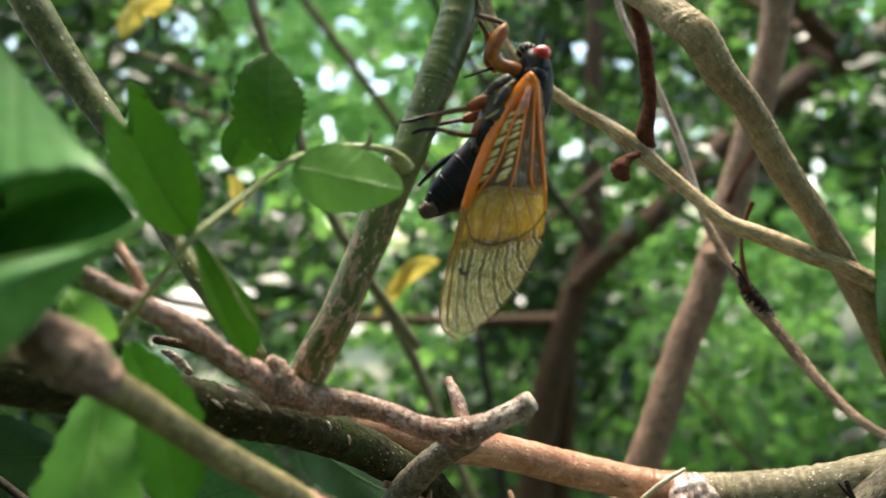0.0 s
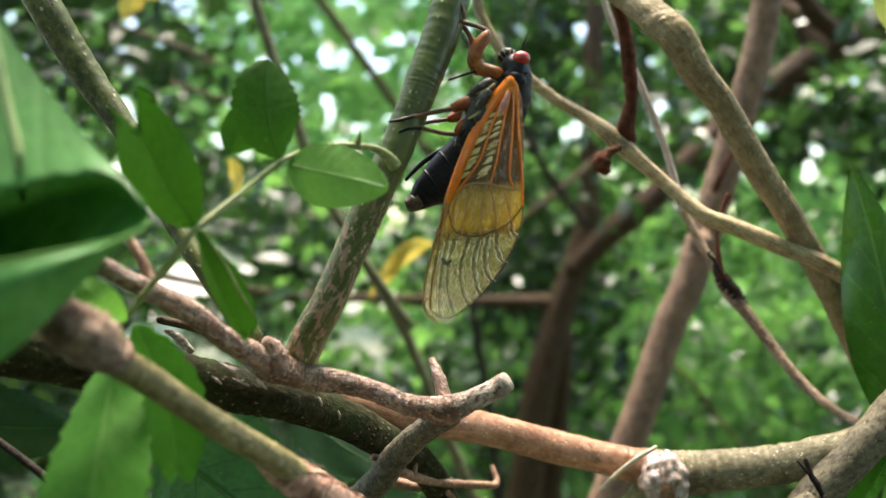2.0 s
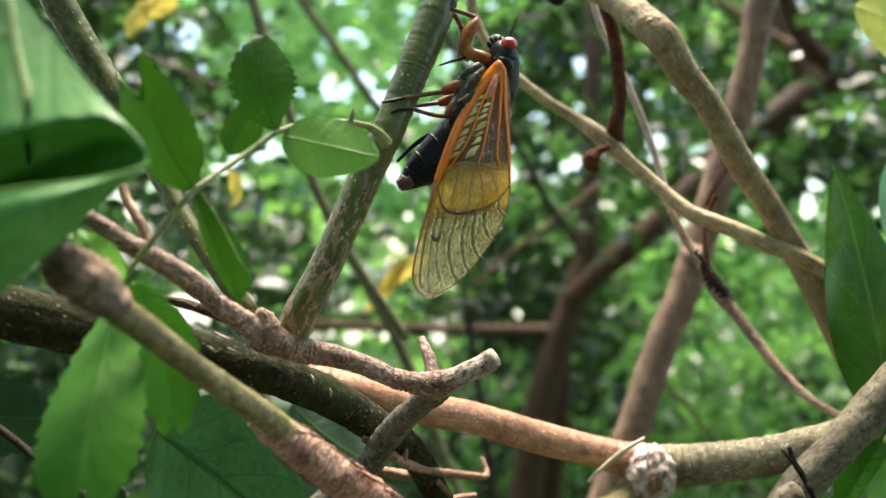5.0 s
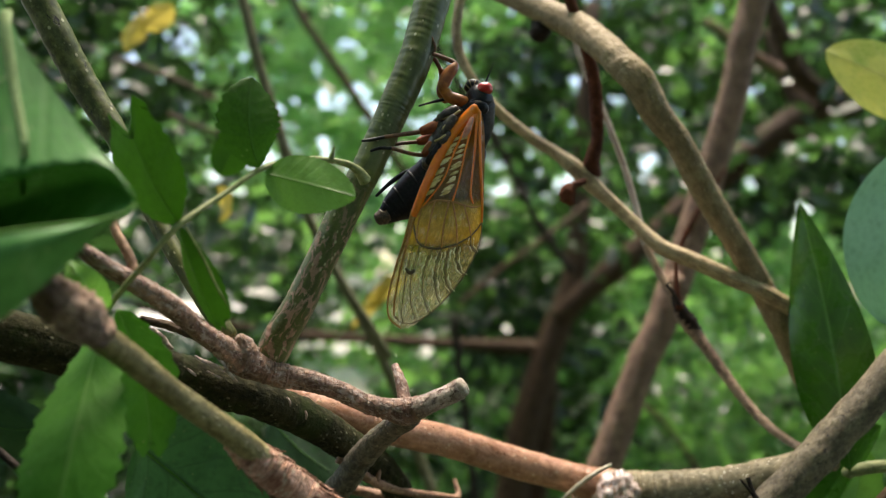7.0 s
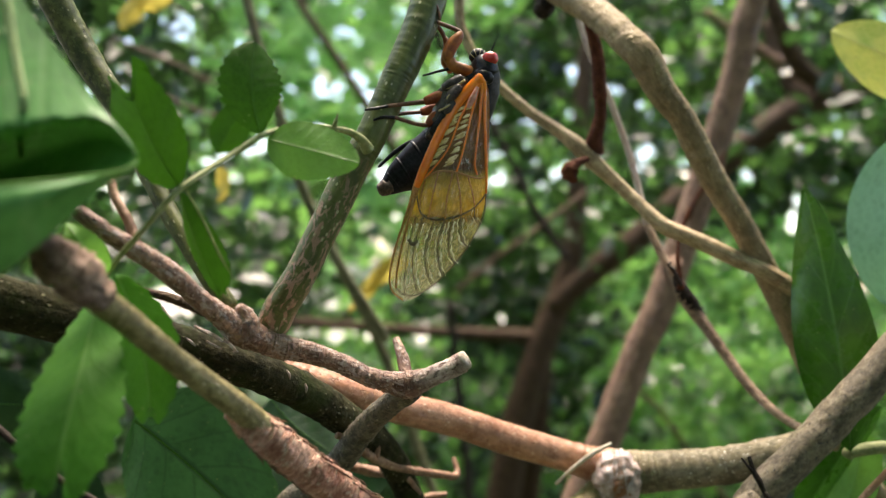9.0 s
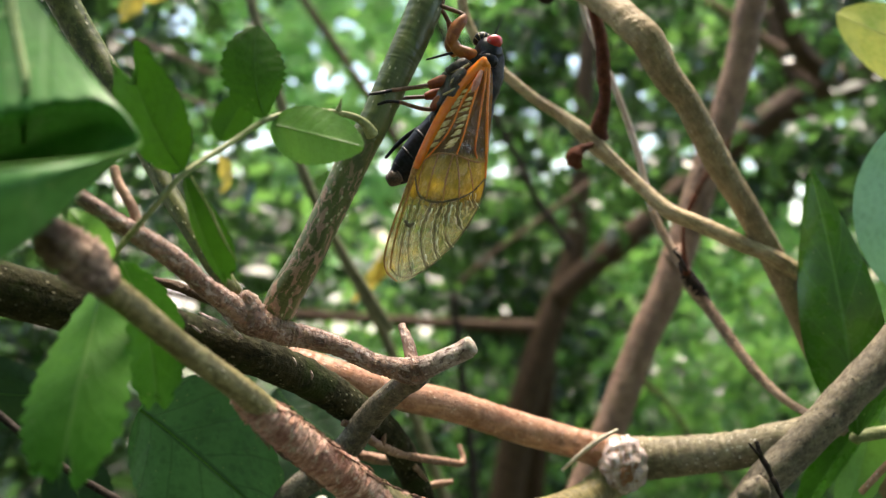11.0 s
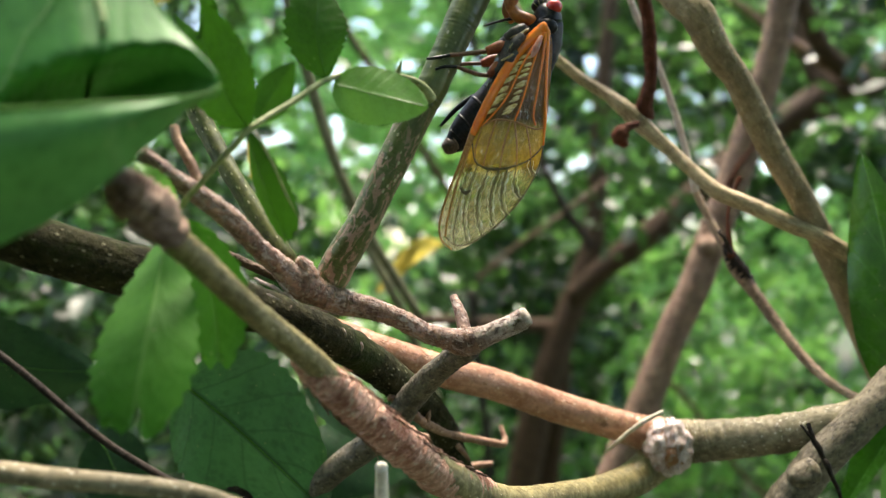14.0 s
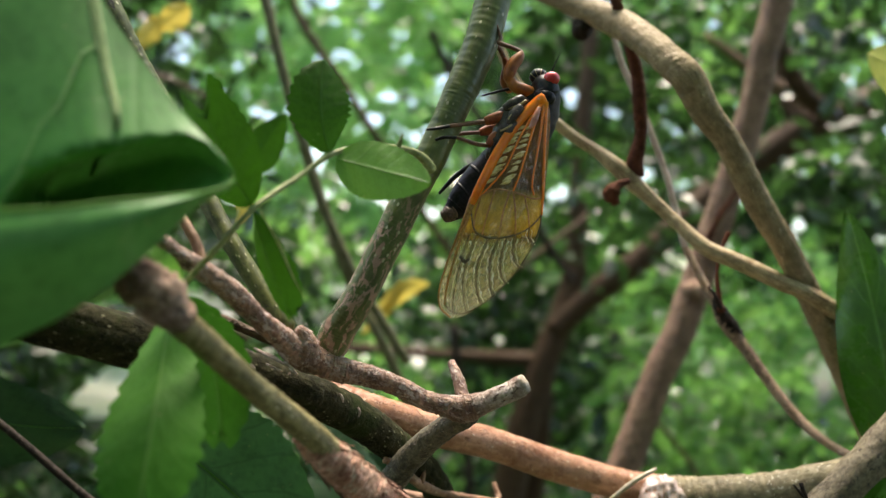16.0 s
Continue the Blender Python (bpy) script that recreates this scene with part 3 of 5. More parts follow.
mossy = branch("stem", [(-7.60, 9.00, -0.57, 0.73), (-5.17, 9.81, -1.40, 0.72), (-3.90, 10.50, -1.76, 0.72), (-3.13, 10.93, -2.03, 0.70), (-2.19, 11.67, -2.37, 0.62), (-1.37, 12.96, -2.96, 0.64), (-0.83, 13.67, -3.45, 0.61), (-0.02, 14.97, -4.37, 0.57), (0.67, 16.50, -6.14, 0.55), (2.42, 20.28, -10.46, 0.55), (3.58, 22.79, -27.35, 0.55), (5.08, 26.79, -74.17, 0.58), (6.58, 30.79, -121.00, 0.63)], bark_moss, rose, "mossy stem with pale scars, bark darkened for shade", per=7, sides=22, rough=0.09, relief=flaked)
cane = branch("cane", [(-1.86, 11.00, -1.94, 0.37), (-1.70, 10.87, -1.58, 0.48), (-1.58, 10.80, -1.31, 0.48), (-1.36, 10.70, -0.92, 0.46), (-1.18, 10.70, -0.51, 0.45), (-1.01, 10.70, -0.11, 0.45), (-0.85, 10.71, 0.28, 0.47), (-0.67, 10.73, 0.72, 0.47), (-0.44, 10.75, 1.20, 0.45), (-0.29, 10.81, 1.60, 0.45), (-0.07, 10.90, 2.21, 0.49), (0.03, 10.96, 2.48, 0.50), (0.23, 11.10, 3.13, 0.52), (0.50, 11.50, 4.51, 0.58), (0.95, 12.20, 6.77, 0.61)], bark_green, rose, "green cane with flaking pinkish bark", per=12, sides=22, rough=0.03, relief=flaked)
stub = branch("broken_branch", [(-3.72, 8.55, -0.18, 0.18), (-3.42, 8.77, -0.43, 0.21), (-3.13, 9.04, -0.63, 0.25), (-2.84, 9.46, -0.89, 0.28), (-2.59, 9.86, -1.20, 0.27), (-2.32, 10.26, -1.48, 0.32), (-2.08, 10.58, -1.71, 0.45), (-1.84, 10.69, -1.81, 0.39), (-1.54, 10.80, -1.92, 0.37), (-1.14, 10.92, -2.00, 0.32), (-0.73, 11.05, -2.13, 0.30), (-0.31, 11.19, -2.33, 0.29), (0.03, 11.27, -2.41, 0.33), (0.31, 11.30, -2.44, 0.43), (0.67, 11.26, -2.28, 0.29), (0.96, 11.20, -2.13, 0.29), (1.11, 11.16, -2.03, 0.31)], bark_stub, rose, "weathered brown broken branch", per=12, sides=20, rough=0.12, relief=wrinkled)
branch("knob", [(-1.99, 10.55, -1.80, 0.40), (-2.03, 10.50, -1.57, 0.37), (-2.07, 10.45, -1.44, 0.27), (-2.11, 10.40, -1.33, 0.13)], bark_stub, stub, rough=0.2)
branch("thorn", [(0.28, 11.40, -2.34, 0.21), (0.19, 11.60, -2.05, 0.19), (0.07, 11.80, -1.80, 0.12)], bark_stub, stub, "short snapped thorn", rough=0.08)
# Two solid black beads stand in for the darkness inside small holes.
for q in ((-3.59, 8.58, -0.22), (-3.52, 8.58, -0.27)):
    branch("pit", [(*q, 0.03), (q[0] + 0.01, q[1] + 0.02, q[2] - 0.04, 0.05), (q[0] + 0.02, q[1] + 0.04, q[2] - 0.08, 0.03)], bark_black, stub, "black bead drawn as the dark of a hole", per=3, sides=8, rough=0.2)
branch("side_twig", [(-3.15, 9.00, -0.52, 0.14), (-3.28, 9.06, -0.25, 0.13), (-3.49, 9.15, 0.03, 0.12), (-3.57, 9.20, 0.23, 0.11)], bark_twig, stub, "pinkish snapped twig")
branch("lower_twig", [(0.36, 11.50, -2.54, 0.37), (0.03, 12.00, -2.86, 0.38), (-0.46, 12.90, -3.51, 0.44), (-0.99, 13.80, -4.38, 0.49), (-2.35, 15.00, -5.82, 0.50), (-2.72, 15.50, -7.01, 0.52)], bark_twiggy, rose, "grey rough twig under the stub", rough=0.1, relief=wrinkled)
branch("arching_cane", [(-5.93, 11.30, 4.02, 0.48), (-5.43, 11.40, 3.13, 0.48), (-5.13, 11.47, 2.60, 0.46), (-4.86, 11.48, 2.19, 0.44), (-4.37, 11.40, 1.54, 0.38), (-3.78, 11.21, 0.55, 0.31), (-3.16, 10.90, -0.32, 0.28), (-2.31, 10.60, -1.37, 0.29)], bark_smooth, rose, "smooth olive green cane", per=10)
branch("bleached_end", [(0.44, 11.22, -2.38, 0.32), (0.67, 11.20, -2.27, 0.30), (0.96, 11.17, -2.13, 0.30), (1.10, 11.15, -2.04, 0.31)], bark_bleached, stub, "bleached grey bark at the broken end", per=8, sides=20, rough=0.1, ends=0.1, relief=wrinkled)
bm = bmesh.new()
sc = [np.array((*P(*q[:3]), q[3] / 100)) for q in [(-3.72, 8.55, -0.18, 0.18), (-3.42, 8.77, -0.43, 0.21), (-3.13, 9.04, -0.63, 0.25), (-2.84, 9.46, -0.89, 0.28), (-2.59, 9.86, -1.20, 0.27), (-2.32, 10.26, -1.48, 0.32), (-2.08, 10.58, -1.71, 0.45), (-1.84, 10.69, -1.81, 0.39), (-1.54, 10.80, -1.92, 0.37), (-1.14, 10.92, -2.00, 0.32), (-0.73, 11.05, -2.13, 0.30), (-0.31, 11.19, -2.33, 0.29), (0.03, 11.27, -2.41, 0.33), (0.31, 11.30, -2.44, 0.43), (0.67, 11.26, -2.28, 0.29), (0.96, 11.20, -2.13, 0.29), (1.11, 11.16, -2.03, 0.31)][-2:]]
tipdir = Vector((sc[1] - sc[0])[:3]).normalized()
end = Vector(sc[1][:3])
sweep(bm, np.array([(*(end + tipdir * k), sc[1][3] * g) for k, g in ((0.0, 0.95), (0.0006, 0.97), (0.00085, 0.88), (0.0009, 0.4))]), 16, 0.14)
part("cut_face", bm, cut_wood, stub, "pale weathered cut end")

branch("brown_twig", [(-4.07, 12.00, -1.27, 0.12), (-3.58, 12.00, -1.36, 0.15), (-3.17, 12.00, -1.50, 0.15), (-2.73, 12.00, -1.67, 0.14)], bark_far, rose, "dark brown twig behind the stub", rough=0.12)
branch("broken_spur", [(-3.44, 11.60, -1.70, 0.11), (-3.59, 11.60, -1.54, 0.13), (-3.73, 11.60, -1.43, 0.11), (-3.84, 11.60, -1.39, 0.05)], bark_bleached, rose, "grey broken spur", per=10, sides=14, rough=0.3, squash=0.5)

for pts in ([(-2.70, 10.30, -1.64, 0.03), (-2.58, 10.25, -1.69, 0.05), (-2.43, 10.18, -1.75, 0.02)],
            [(-2.57, 10.30, -1.69, 0.03), (-2.41, 10.24, -1.75, 0.06), (-2.24, 10.20, -1.84, 0.02)],
            [(-2.39, 10.30, -1.65, 0.02), (-2.29, 10.25, -1.71, 0.05), (-2.21, 10.25, -1.80, 0.02)],
            [(-2.28, 10.30, -1.80, 0.03), (-2.17, 10.24, -1.87, 0.05), (-2.06, 10.20, -1.96, 0.02)],
            [(-2.80, 10.30, -1.82, 0.02), (-2.72, 10.26, -1.86, 0.04), (-2.65, 10.24, -1.91, 0.02)],
            [(-2.52, 10.30, -1.84, 0.02), (-2.40, 10.27, -1.89, 0.03), (-2.29, 10.25, -1.93, 0.02)],
            [(-1.63, 11.90, -2.40, 0.03), (-1.58, 11.88, -2.47, 0.04), (-1.57, 11.90, -2.54, 0.02)],
            [(-1.33, 11.90, -2.60, 0.03), (-1.30, 11.88, -2.66, 0.04), (-1.31, 11.90, -2.74, 0.02)]):
    branch("bark_strip", pts, bark_bleached, mossy, per=4, sides=8, rough=0.2, squash=0.35)

spray = branch("leaf_stalk", [(-0.43, 10.40, 0.98, 0.19), (-0.54, 10.25, 1.11, 0.13), (-0.75, 10.11, 1.19, 0.09), (-1.21, 9.80, 1.17, 0.08), (-1.66, 9.21, 0.95, 0.07), (-2.04, 8.80, 0.56, 0.07), (-2.44, 8.33, 0.12, 0.07), (-2.79, 8.30, -0.33, 0.07), (-3.14, 8.40, -0.74, 0.07), (-3.31, 8.50, -0.97, 0.05)], stalk, rose, "pale green arching leaf stalk", per=8, sides=10, rough=0.04)
branch("prickle", [(-0.88, 10.00, 1.23, 0.08), (-0.86, 9.98, 1.30, 0.05), (-0.84, 9.96, 1.39, 0.02)], stalk, spray, sides=8)
# Each leaflet takes the shaded or lit green that suits its place.
blade("leaflet", [(-1.63, 9.25, 0.89), (-1.03, 9.15, 0.76), (-0.42, 8.95, 0.62)], 0.8, leaf_lit, spray, "oval leaflet with fine teeth, its green lightened as lit", roll=-12, fold=8, teeth=16, depth=0.05, widest=0.42, power=0.62, seed=1)
blade("leaflet", [(-1.71, 9.20, 0.95), (-1.85, 9.10, 1.48), (-1.87, 9.25, 2.14)], 0.8, leaf_shade, spray, "toothed leaflet, its green darkened for shade", roll=18, fold=6, teeth=11, depth=0.14, widest=0.56, power=0.6, seed=2)
blade("leaflet", [(-2.46, 8.35, 0.16), (-2.86, 8.30, 0.77), (-3.17, 8.20, 1.58)], 0.92, leaf_shade, spray, "leaflet with a bitten tip, its green darkened for shade", roll=-20, fold=8, teeth=10, depth=0.08, widest=0.5, blunt=0.62, power=0.6, seed=3, bites=((0.25, 0.75, 0.17),))
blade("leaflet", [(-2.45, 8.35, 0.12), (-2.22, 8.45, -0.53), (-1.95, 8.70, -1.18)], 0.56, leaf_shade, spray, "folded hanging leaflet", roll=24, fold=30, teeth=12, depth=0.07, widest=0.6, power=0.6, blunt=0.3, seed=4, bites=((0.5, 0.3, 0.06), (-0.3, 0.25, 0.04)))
branch("folded_rim", [(-2.35, 8.30, 0.10, 0.02), (-2.13, 8.34, -0.26, 0.03), (-1.96, 8.42, -0.61, 0.03), (-1.80, 8.55, -0.90, 0.01)], stalk, spray, "pale folded rim of the hanging leaflet", sides=8, squash=0.4)
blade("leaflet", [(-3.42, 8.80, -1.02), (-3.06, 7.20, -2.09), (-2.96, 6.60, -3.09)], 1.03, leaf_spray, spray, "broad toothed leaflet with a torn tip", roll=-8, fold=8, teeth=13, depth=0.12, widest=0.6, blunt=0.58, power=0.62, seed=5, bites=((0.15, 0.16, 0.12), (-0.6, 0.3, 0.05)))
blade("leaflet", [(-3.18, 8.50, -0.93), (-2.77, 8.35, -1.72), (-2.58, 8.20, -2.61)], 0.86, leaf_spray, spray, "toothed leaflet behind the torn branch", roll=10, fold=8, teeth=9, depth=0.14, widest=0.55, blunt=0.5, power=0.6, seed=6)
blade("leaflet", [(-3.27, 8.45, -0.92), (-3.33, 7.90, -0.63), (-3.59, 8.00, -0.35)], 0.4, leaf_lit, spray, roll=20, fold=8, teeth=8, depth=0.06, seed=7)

# ---- the shrub with the scarred joint
bush = thing("scarred_shrub", P(5, 17, -119), "shrub with bare orange branch, scarred joint and peeling limb", "shrub")
branch("orange_branch", [(-2.36, 13.89, -2.53, 0.45), (-1.83, 13.96, -2.74, 0.52), (-1.01, 14.21, -3.02, 0.57), (0.04, 14.77, -3.37, 0.61), (1.17, 15.40, -3.69, 0.62), (2.37, 15.87, -4.10, 0.65), (3.58, 16.07, -4.41, 0.64), (4.13, 16.10, -4.55, 0.71), (4.52, 16.10, -4.60, 0.78)], bark_wood, bush, "smooth bare orange-brown branch", per=10, sides=22, rough=0.05, relief=flaked)
joint = branch("grey_branch", [(4.31, 16.10, -4.59, 0.78), (4.74, 16.10, -4.71, 0.94), (5.08, 16.04, -4.67, 0.89), (5.72, 15.79, -4.54, 0.81), (6.67, 15.27, -4.26, 0.74), (7.59, 14.76, -3.87, 0.72), (8.03, 14.70, -3.71, 0.72)], bark_gray, bush, "grey branch with pale pores", per=10, sides=22, rough=0.08, relief=pored)
branch("limb", [(10.44, 14.20, -0.52, 0.69), (9.57, 14.28, -1.56, 0.70), (8.83, 14.37, -2.51, 0.70), (7.99, 14.47, -3.57, 0.71), (7.33, 14.55, -4.33, 0.71), (6.79, 14.65, -5.13, 0.72), (6.11, 14.81, -6.22, 0.74), (3.24, 15.58, -11.32, 0.74), (1.34, 16.09, -28.80, 0.74), (-0.16, 17.59, -74.90, 0.77), (-1.66, 19.09, -121.00, 0.85)], bark_speck, bush, "thick grey limb speckled with black", per=10, sides=24, rough=0.08, relief=pored)
branch("knot", [(6.57, 14.45, -4.94, 0.25), (6.67, 14.35, -4.85, 0.44), (6.94, 14.35, -4.73, 0.51)], bark_speck, bush, "rounded knot under the limb", sides=18, rough=0.2)
cutl = branch("cut_branch", [(-3.33, 6.97, -0.71, 0.31), (-3.13, 7.16, -0.89, 0.36), (-2.90, 7.37, -1.17, 0.32), (-2.69, 7.64, -1.40, 0.31), (-2.35, 8.03, -1.79, 0.29), (-2.17, 8.23, -1.98, 0.30), (-1.69, 8.70, -2.44, 0.32), (-1.26, 9.21, -2.95, 0.36), (-0.50, 9.83, -3.67, 0.42), (0.26, 10.60, -4.36, 0.48), (1.07, 11.90, -4.92, 0.44), (2.04, 13.40, -5.24, 0.47), (3.18, 14.90, -5.46, 0.56), (4.02, 15.80, -5.41, 0.69), (4.53, 16.10, -5.06, 0.82)], bark_pored, bush, "grey-green branch with a torn end", per=10, sides=22, rough=0.07, relief=pored)
branch("torn_bark", [(-1.77, 8.80, -2.48, 0.30), (-1.53, 8.96, -2.70, 0.39), (-1.31, 9.16, -2.94, 0.46), (-1.01, 9.41, -3.23, 0.48), (-0.50, 9.84, -3.72, 0.52), (-0.05, 10.28, -4.15, 0.52), (0.43, 10.90, -4.49, 0.51), (0.74, 11.40, -4.71, 0.43)], bark_peel, cutl, "reddish fibrous peeling bark", per=14, sides=26, rough=0.16, relief=fibrous)
branch("torn_bark", [(-3.39, 6.93, -0.66, 0.34), (-3.27, 6.95, -0.74, 0.45), (-3.09, 7.00, -0.86, 0.48), (-2.96, 7.15, -1.02, 0.42), (-2.87, 7.30, -1.15, 0.33)], bark_crumbled, cutl, "crumbling brown torn end", per=12, sides=24, rough=0.2, relief=crumbled)
pl = spline([(-1.77, 8.80, -2.48, 0.30), (-1.53, 8.96, -2.70, 0.39), (-1.31, 9.16, -2.94, 0.46), (-1.01, 9.41, -3.23, 0.48), (-0.50, 9.84, -3.72, 0.52), (-0.05, 10.28, -4.15, 0.52), (0.43, 10.90, -4.49, 0.51), (0.74, 11.40, -4.71, 0.43)], 12)
srng = random.Random(8)
for k in range(34):
    i0 = srng.randint(2, len(pl) - 14)
    n = srng.randint(5, 11)
    g, side = srng.choice((-1.5, 1.35)) + srng.gauss(0, 0.18), srng.uniform(0.02, 0.07)
    bm = bmesh.new()
    row = []
    for j in range(n):
        q, e = pl[i0 + j], pl[i0 + j + 1]
        d = Vector((e - q)[:3]).normalized()
        a = d.cross(Vector((0, 1, 0))).normalized()
        o = a * math.sin(g) - Vector((0, 1, 0)) * math.cos(g)
        c = Vector(q[:3]) + o * (q[3] * 0.5 + 0.01 + 0.09 * (j / n) ** 2 * srng.random())
        row.append((*P(*c), max(side * math.sin(math.pi * (j + 0.5) / n), 0.012) / 100))
    sweep(bm, np.array(row), 6, 0.3, 0.5)
    part("bark_strip", bm, srng.choice((bark_frayed, bark_frayed, bark_peel)), cutl)
rng = random.Random(5)
node = [(4.31, 16.10, -4.59, 0.78), (4.74, 16.10, -4.71, 0.94), (5.08, 16.04, -4.67, 0.89), (5.72, 15.79, -4.54, 0.81), (6.67, 15.27, -4.26, 0.74), (7.59, 14.76, -3.87, 0.72), (8.03, 14.70, -3.71, 0.72)][1]
bm = bmesh.new()
bmesh.ops.create_icosphere(bm, subdivisions=5, radius=1)
sl = bm.loops.layers.uv.verify()
for v in bm.verts:
    p = v.co.copy()
    d, _ = noise.voronoi(p * 2.4)
    r = 1 + 0.2 * (0.5 - d[0]) + 0.08 * noise.noise(p * 3) + 0.03 * noise.noise(p * 9)
    v.co = P(node[0] - 0.12, node[1] - 0.28, node[2] - 0.06) + Vector((p.x * 0.0051, p.y * 0.0046, p.z * 0.0056)) * r
for f in bm.faces:
    for loop in f.loops:
        loop[sl].uv = (loop.vert.co.x * 100, loop.vert.co.z * 100)
part("scar", bm, crust, joint, "pale crusted swelling")
branch("straw", [(3.38, 15.80, -4.94, 0.07), (3.65, 15.60, -4.59, 0.09), (3.99, 15.45, -4.24, 0.10), (4.38, 15.40, -3.98, 0.07)], straw_mat, joint, "dry straw caught on the joint", sides=8)
tw = branch("dead_twig", [(6.61, 13.95, -3.80, 0.08), (6.69, 13.90, -4.06, 0.10), (6.78, 13.85, -4.21, 0.12), (6.87, 13.85, -4.39, 0.09), (6.91, 13.80, -4.47, 0.12), (7.02, 13.85, -4.66, 0.09), (7.20, 13.90, -4.96, 0.07), (7.34, 14.00, -5.27, 0.05)], bark_black, bush, "tiny blackened dead twig", sides=8, rough=0.25)
branch("prong", [(6.70, 13.90, -4.09, 0.06), (6.54, 13.85, -3.93, 0.05), (6.43, 13.85, -3.81, 0.03)], bark_black, tw, sides=8, rough=0.25)

# ---- the bent branch
bent = thing("bent_shrub", P(9, 24, -119), "shrub with a sharply bent olive branch and thin twigs", "shrub")
knee = branch("bent_branch", [(1.75, 18.50, 6.61, 0.46), (3.30, 16.86, 5.42, 0.62), (3.83, 15.91, 4.74, 0.62), (4.23, 15.23, 4.10, 0.63), (4.53, 15.00, 3.71, 0.64), (4.93, 15.09, 3.11, 0.58), (5.37, 15.20, 2.66, 0.52), (5.71, 15.36, 2.21, 0.54), (6.11, 15.56, 1.66, 0.55), (6.52, 15.71, 1.11, 0.53), (6.97, 15.85, 0.54, 0.50), (8.12, 16.40, -1.04, 0.54), (8.84, 16.80, -2.09, 0.57), (10.23, 17.50, -4.30, 0.52), (13.23, 19.05, -9.26, 0.52), (15.23, 20.09, -26.56, 0.52), (19.23, 26.09, -73.78, 0.54), (23.23, 32.09, -121.00, 0.60)], bark_knee, bent, "olive grey branch with a knee", per=10, sides=22, rough=0.06, relief=grooved)
branch("snag", [(2.83, 17.50, 5.44, 0.51), (2.72, 17.30, 5.20, 0.38)], bark_black, knee, rough=0.15)
fork = branch("ribbed_branch", [(1.09, 17.50, 6.79, 0.23), (0.91, 17.40, 5.83, 0.22), (0.91, 17.30, 4.89, 0.22), (1.31, 17.21, 4.06, 0.21), (1.71, 17.15, 3.59, 0.21), (2.08, 17.11, 3.26, 0.23), (2.63, 17.04, 2.84, 0.24), (3.19, 16.96, 2.50, 0.27), (3.55, 16.88, 2.23, 0.35), (3.91, 16.80, 1.91, 0.39), (4.21, 16.68, 1.62, 0.32), (4.57, 16.55, 1.29, 0.29), (4.94, 16.38, 0.93, 0.29), (5.41, 16.13, 0.49, 0.33), (5.93, 16.06, 0.29, 0.33), (6.44, 16.00, 0.08, 0.34), (6.95, 15.95, -0.14, 0.33), (7.46, 15.91, -0.32, 0.33), (8.07, 16.07, -0.61, 0.36), (9.13, 16.59, -1.09, 0.37), (10.47, 17.20, -1.83, 0.37), (12.83, 17.60, -3.15, 0.37)], bark_olive, bent, "ribbed tan branch", per=10, sides=18, rough=0.05, relief=grooved)
red = branch("red_twig", [(3.98, 16.88, 2.05, 0.50), (3.99, 16.80, 2.36, 0.35), (4.08, 16.77, 2.91, 0.27), (4.01, 16.74, 3.52, 0.30), (3.93, 16.71, 4.12, 0.28), (3.72, 16.64, 4.77, 0.26), (3.50, 16.57, 5.29, 0.24), (3.23, 16.50, 5.99, 0.24)], bark_red, fork, "dark red upright twig", relief=wrinkled)
branch("collar", [(4.04, 16.75, 3.23, 0.31), (4.04, 16.75, 3.32, 0.32)], bark_red, fork, sides=10, per=3)
branch("bud", [(3.80, 16.50, 1.85, 0.12), (3.53, 16.30, 1.71, 0.17), (3.38, 16.20, 1.51, 0.36), (3.51, 16.20, 1.32, 0.17)], bark_red, fork, "withered red bud", sides=18, rough=0.45)
thin = branch("thin_branch", [(3.65, 18.40, 5.74, 0.13), (3.93, 18.34, 4.86, 0.15), (4.28, 18.28, 4.13, 0.15), (4.69, 18.21, 3.20, 0.16), (5.12, 18.14, 2.08, 0.16), (5.53, 17.98, 0.60, 0.17), (5.85, 17.81, -0.06, 0.19), (6.15, 17.58, -0.65, 0.22), (6.36, 17.48, -1.06, 0.31), (6.82, 17.33, -1.66, 0.25), (7.35, 16.99, -2.45, 0.22), (7.71, 16.72, -2.94, 0.21), (8.03, 16.34, -3.30, 0.19), (8.38, 15.97, -3.54, 0.18), (8.73, 15.00, -3.71, 0.24)][5:], bark_thin, bent, "thin brown curving branch", per=8, sides=12, rough=0.09, relief=grooved)
branch("pale_stem", [(3.65, 18.40, 5.74, 0.13), (3.93, 18.34, 4.86, 0.15), (4.28, 18.28, 4.13, 0.15), (4.69, 18.21, 3.20, 0.16), (5.12, 18.14, 2.08, 0.16), (5.53, 17.98, 0.60, 0.17), (5.85, 17.81, -0.06, 0.19), (6.15, 17.58, -0.65, 0.22), (6.36, 17.48, -1.06, 0.31), (6.82, 17.33, -1.66, 0.25), (7.35, 16.99, -2.45, 0.22), (7.71, 16.72, -2.94, 0.21), (8.03, 16.34, -3.30, 0.19), (8.38, 15.97, -3.54, 0.18), (8.73, 15.00, -3.71, 0.24)][:6], bark_pale, thin, "pale pinkish upper stem", per=8, sides=12, rough=0.06)
branch("sheath", [(6.11, 17.45, -0.54, 0.19), (6.25, 17.45, -0.84, 0.29), (6.47, 17.45, -1.13, 0.33), (6.66, 17.45, -1.38, 0.28), (6.80, 17.45, -1.57, 0.19)], bark_black, thin, "crumbling black sheath", per=10, sides=20, rough=0.3)
